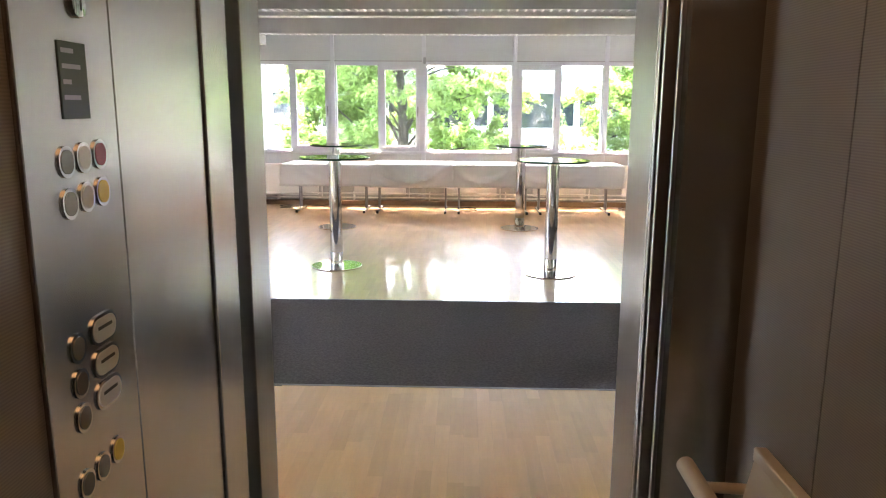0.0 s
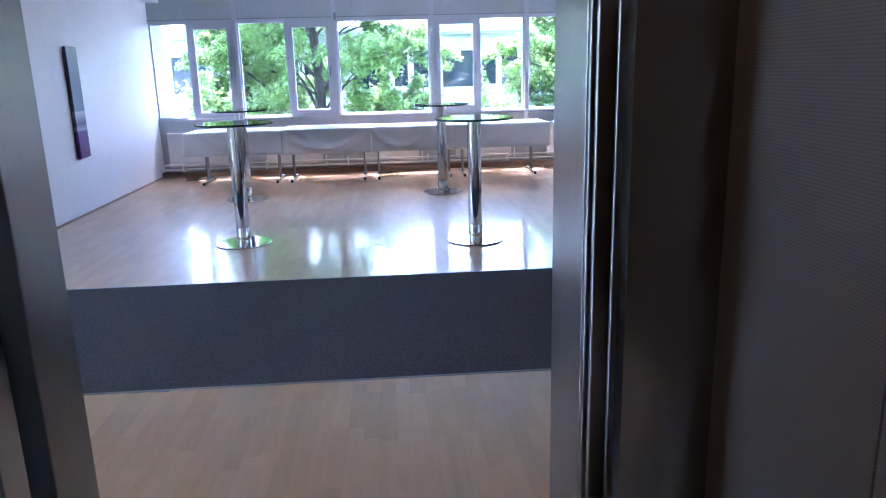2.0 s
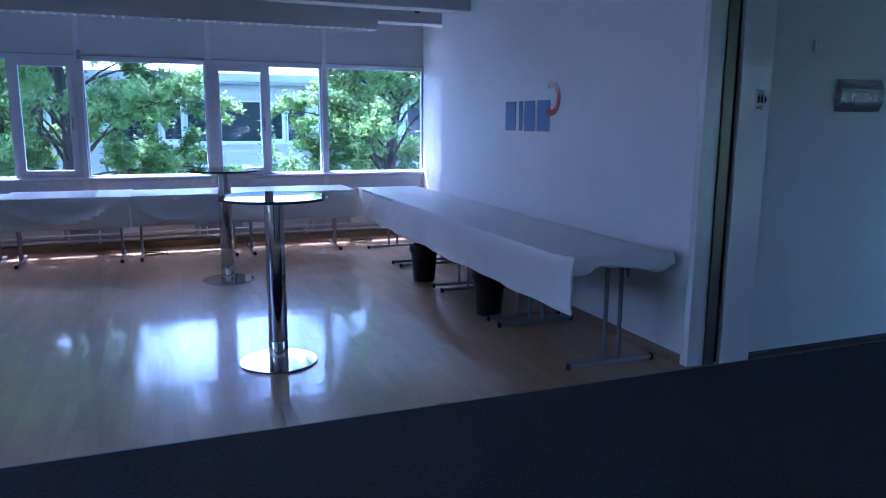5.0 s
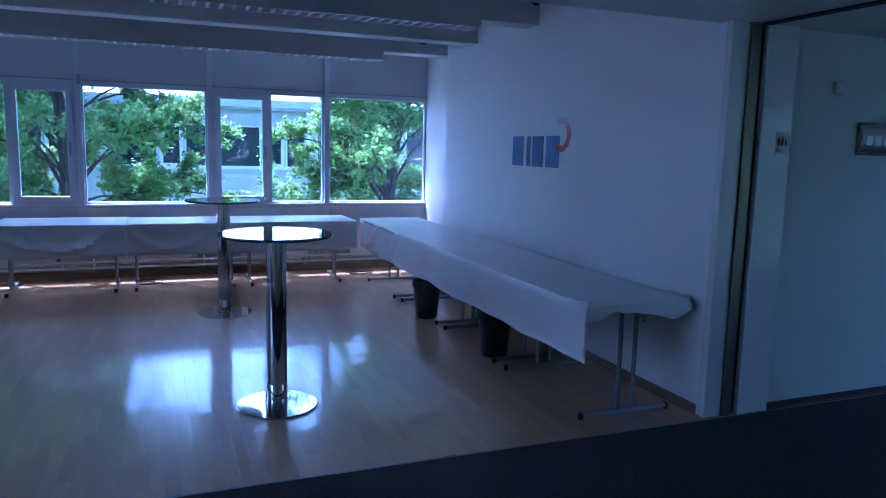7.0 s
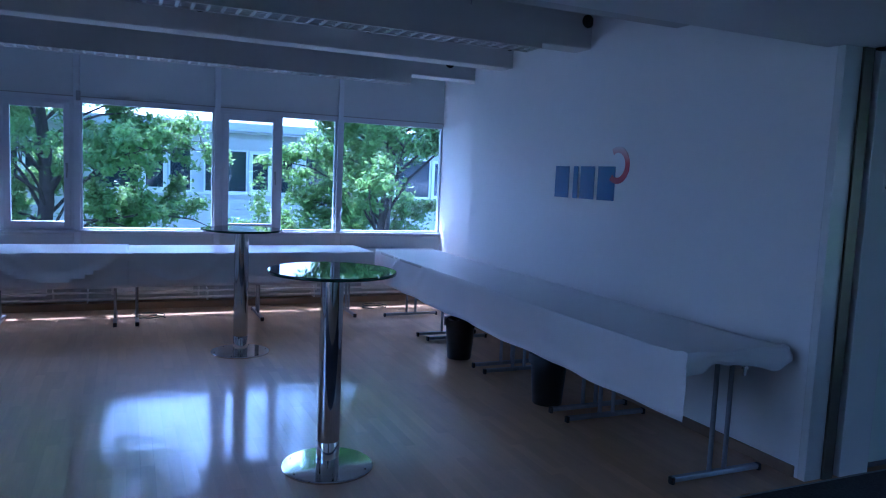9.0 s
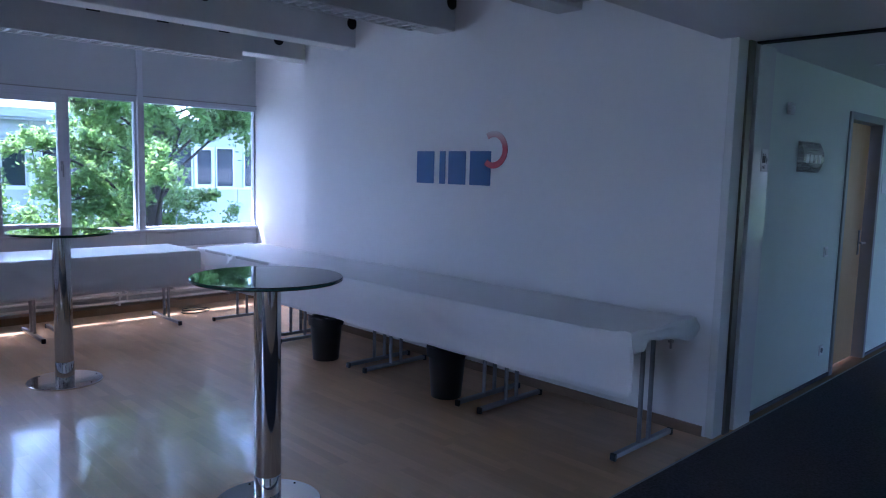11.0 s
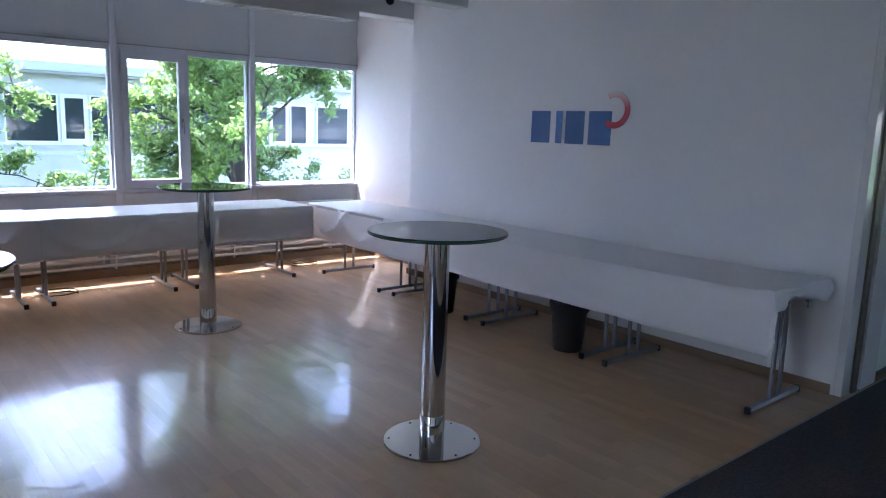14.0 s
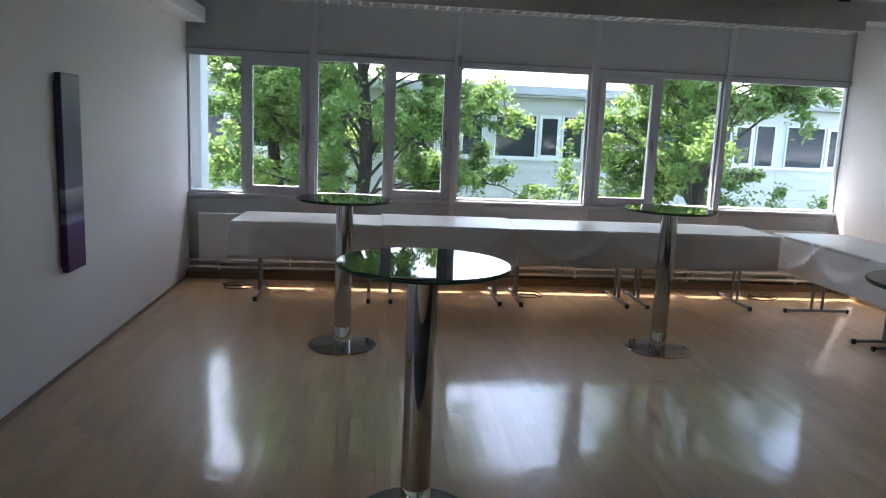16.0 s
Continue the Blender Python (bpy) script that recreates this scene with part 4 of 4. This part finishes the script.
for k in range(7):
    addbox(bm, LX0 - 0.05, -2.2, -10.33 + 0.042 * k, -10.312 + 0.042 * k, -0.002, 0.0015)
structure("lift_sill", bm, M_STEEL, "grooved aluminium lift threshold", "threshold")

lift_door = empty("lift_door", "brushed steel sliding lift doors standing open", "lift door")
for xa, xb, ya, yb in ((-2.905, -2.42, -10.272, -10.258), (-2.885, -2.40, -10.290, -10.276), (-2.905, -2.42, -10.312, -10.298), (-2.88, -2.40, -10.329, -10.316)):
    part("door_panel", box(xa, xb, ya, yb, 0.006, 2.09, 0.003), M_STEELDARK, lift_door, "brushed steel sliding panel")

# control column
cop = empty("lift_control_panel", "steel lift control column with round buttons", "control panel")
XP = CX0 + 0.008
part("faceplate", box(CX0, XP, -11.04, -10.80, 0.05, 2.15, 0.003), M_STEELV, cop, "brushed steel column")


def capsule(bm, y, z, hw, hh, x0, x1, r):
    """A rounded plate standing on the wall: half width hw, half height hh."""
    pts = []
    for cy, cz, a0 in ((hw - r, hh - r, 0), (-hw + r, hh - r, 90), (-hw + r, -hh + r, 180), (hw - r, -hh + r, 270)):
        for k in range(7):
            a = radians(a0 + 15 * k)
            pts.append((y + cy + r * math.cos(a), z + cz + r * math.sin(a)))
    lo = [bm.verts.new((x0, a, b)) for a, b in pts]
    hi = [bm.verts.new((x1, a, b)) for a, b in pts]
    n = len(pts)
    for i in range(n):
        bm.faces.new((lo[i], lo[(i + 1) % n], hi[(i + 1) % n], hi[i]))
    bm.faces.new(hi)
    bm.faces.new(list(reversed(lo)))
    return bm


def button(y, z, material, hw=0.019, hh=0.021, label=""):
    r = min(hw, hh) * 0.98
    b = part("button", capsule(bmesh.new(), y, z, hw, hh, XP, XP + 0.003, r), M_CHROME, cop, label, True)
    part("lens", capsule(bmesh.new(), y, z, hw - 0.005, hh - 0.005, XP + 0.003, XP + 0.0042, r - 0.005), material, b, "", True)


for y, z, m in ((-10.95, 1.50, M_LENS), (-10.906, 1.503, M_PALE), (-10.862, 1.505, M_REDLENS),
                (-10.95, 1.445, M_LENS), (-10.906, 1.449, M_PALE), (-10.862, 1.452, M_YELLOWLENS),
                (-10.965, 1.25, M_LENS), (-10.965, 1.20, M_LENS), (-10.965, 1.15, M_LENS),
                (-10.972, 1.055, M_LENS), (-10.927, 1.058, M_LENS), (-10.882, 1.062, M_YELLOWLENS)):
    button(y, z, m, 0.019, 0.021)
for z in (1.257, 1.208, 1.160):
    button(-10.893, z, M_PALE, 0.037, 0.022, "wide pale floor button")
    part("print", box(XP + 0.0042, XP + 0.0046, -10.913, -10.873, z + 0.001, z + 0.006), M_INK, cop, "unreadable dark print")
part("display", box(XP, XP + 0.002, -10.945, -10.878, 1.555, 1.655, 0.0005), M_DISPLAY, cop, "dark display window")
bm = bmesh.new()
for k, w in enumerate((0.03, 0.045, 0.02, 0.04)):
    addbox(bm, XP + 0.002, XP + 0.0025, -10.94, -10.94 + w, 1.64 - 0.02 * k, 1.646 - 0.02 * k)
part("readout", bm, M_GREYPRINT, cop, "faint grey bars")
key = part("key_switch", addlathe(bmesh.new(), [(0.018, XP), (0.018, XP + 0.006), (0.013, XP + 0.008)], 24, (0, -10.89, 1.705), "X"), M_CHROME, cop, "round key switch", True)
part("slot", box(XP + 0.008, XP + 0.0085, -10.892, -10.888, 1.697, 1.713), M_GAP, key)

part("return_panel", box(CX0, CX0 + 0.006, -10.795, -10.435, 0.02, 2.15, 0.002), M_STEELV, cw, "satin steel return beside the door")

# handrail and tip-up board
rail = empty("lift_handrail", "cream round handrail on the lift wall", "handrail")
part("bar", tube([(CX1 - 0.13, -10.47, 0.84), (CX1 - 0.13, -11.2, 0.84), (CX1 - 0.13, -12.2, 0.84)], 0.019, 16), M_CREAM, rail, "", True)
for y in (-10.55, -11.3, -12.1):
    part("bracket", tube([(CX1 - 0.006, y, 0.83), (CX1 - 0.125, y, 0.835)], 0.011, 10), M_CREAM, rail, "", True)
board = empty("tip_up_bench", "pale folded tip-up seat on the lift wall", "folding seat")
bm = box(CX1 - 0.032, CX1 - 0.006, -11.3, -10.56, 0.90, 0.928, 0.004)
part("top_rail", bm, M_CREAM, board)
bm = bmesh.new()
vs = [bm.verts.new(p) for p in ((CX1 - 0.03, -10.57, 0.915), (CX1 - 0.03, -11.3, 0.915), (CX1 - 0.10, -11.3, 0.55), (CX1 - 0.10, -10.57, 0.55),
                                (CX1 - 0.007, -10.57, 0.90), (CX1 - 0.007, -11.3, 0.90), (CX1 - 0.007, -11.3, 0.55), (CX1 - 0.007, -10.57, 0.55))]
for q in ((0, 1, 2, 3), (7, 6, 5, 4), (0, 3, 7, 4), (1, 5, 6, 2), (0, 4, 5, 1), (3, 2, 6, 7)):
    bm.faces.new([vs[i] for i in q])
part("bench_panel", bm, M_CREAM, board, "sloping pale panel")

lamp = empty("lift_ceiling_light", "warm glowing panel in the lift ceiling", "ceiling light")
part("diffuser", box(-3.55, -3.02, -11.6, -10.7, CZ - 0.012, CZ - 0.003), M_LAMP, lamp, "warm glowing diffuser")


# ---- floor strips, last ----
def strip_mesh(w, l):
    bm = bmesh.new()
    g = 0.00015
    t = [bm.verts.new(p) for p in ((g, g, 0), (w - g, g, 0), (w - g, l - g, 0), (g, l - g, 0))]
    b = [bm.verts.new(p) for p in ((g, g, -0.011), (w - g, g, -0.011), (w - g, l - g, -0.011), (g, l - g, -0.011))]
    bm.faces.new(t)
    for i in range(4):
        bm.faces.new((t[i], b[i], b[(i + 1) % 4], t[(i + 1) % 4]))
    me = bpy.data.meshes.new("floor_strip")
    bm.to_mesh(me)
    bm.free()
    me.materials.append(M_WOOD)
    return me


W_STRIP, L_STRIP = 0.07, 0.46
rnd = random.Random(21)


def columns(x0, x1, y0, y1):
    """Strips laid in columns along y with staggered ends: x, y, width, length."""
    x = x0
    while x < x1 - 0.001:
        w = min(W_STRIP, x1 - x)
        y = y0 - rnd.random() * L_STRIP
        while y < y1 - 0.02:
            a, b = max(y, y0), min(y + L_STRIP, y1)
            if b - a > 0.02:
                yield x, a, w, b - a
            y += L_STRIP
        x += W_STRIP


shared = {}
verts, faces = [], []
for x, y, w, l in columns(-9.4, 1.2, Y_LIFT, Y_CN - 0.014):
    if -5.3 < x < -1.6:
        k = (round(w, 3), round(l, 2))
        if k not in shared:
            shared[k] = strip_mesh(w, l)
        ob = new("floor_strip", shared[k])
        ob.parent = floor
        ob.location = (x, y, 0)
    else:
        i = len(verts)
        g = 0.00015
        verts += [(x + g, y + g, 0), (x + w - g, y + g, 0), (x + w - g, y + l - g, 0), (x + g, y + l - g, 0)]
        faces.append((i, i + 1, i + 2, i + 3))
for x, y, w, l in columns(X_W, X_REC, Y_CF + 0.014, -0.02):
    i = len(verts)
    g = 0.00015
    verts += [(x + g, y + g, 0), (x + w - g, y + g, 0), (x + w - g, y + l - g, 0), (x + g, y + l - g, 0),
              (x + g, y + g, -0.011), (x + w - g, y + g, -0.011), (x + w - g, y + l - g, -0.011), (x + g, y + l - g, -0.011)]
    faces += [(i, i + 1, i + 2, i + 3), (i, i + 4, i + 5, i + 1), (i + 1, i + 5, i + 6, i + 2), (i + 2, i + 6, i + 7, i + 3), (i + 3, i + 7, i + 4, i)]
me = bpy.data.meshes.new("floor_strips")
me.from_pydata(verts, [], faces)
me.materials.append(M_WOOD)
ob = new("floor_strips", me)
ob.parent = floor
tagged(ob, "maple floor strips with varied tone", kind="stuff")
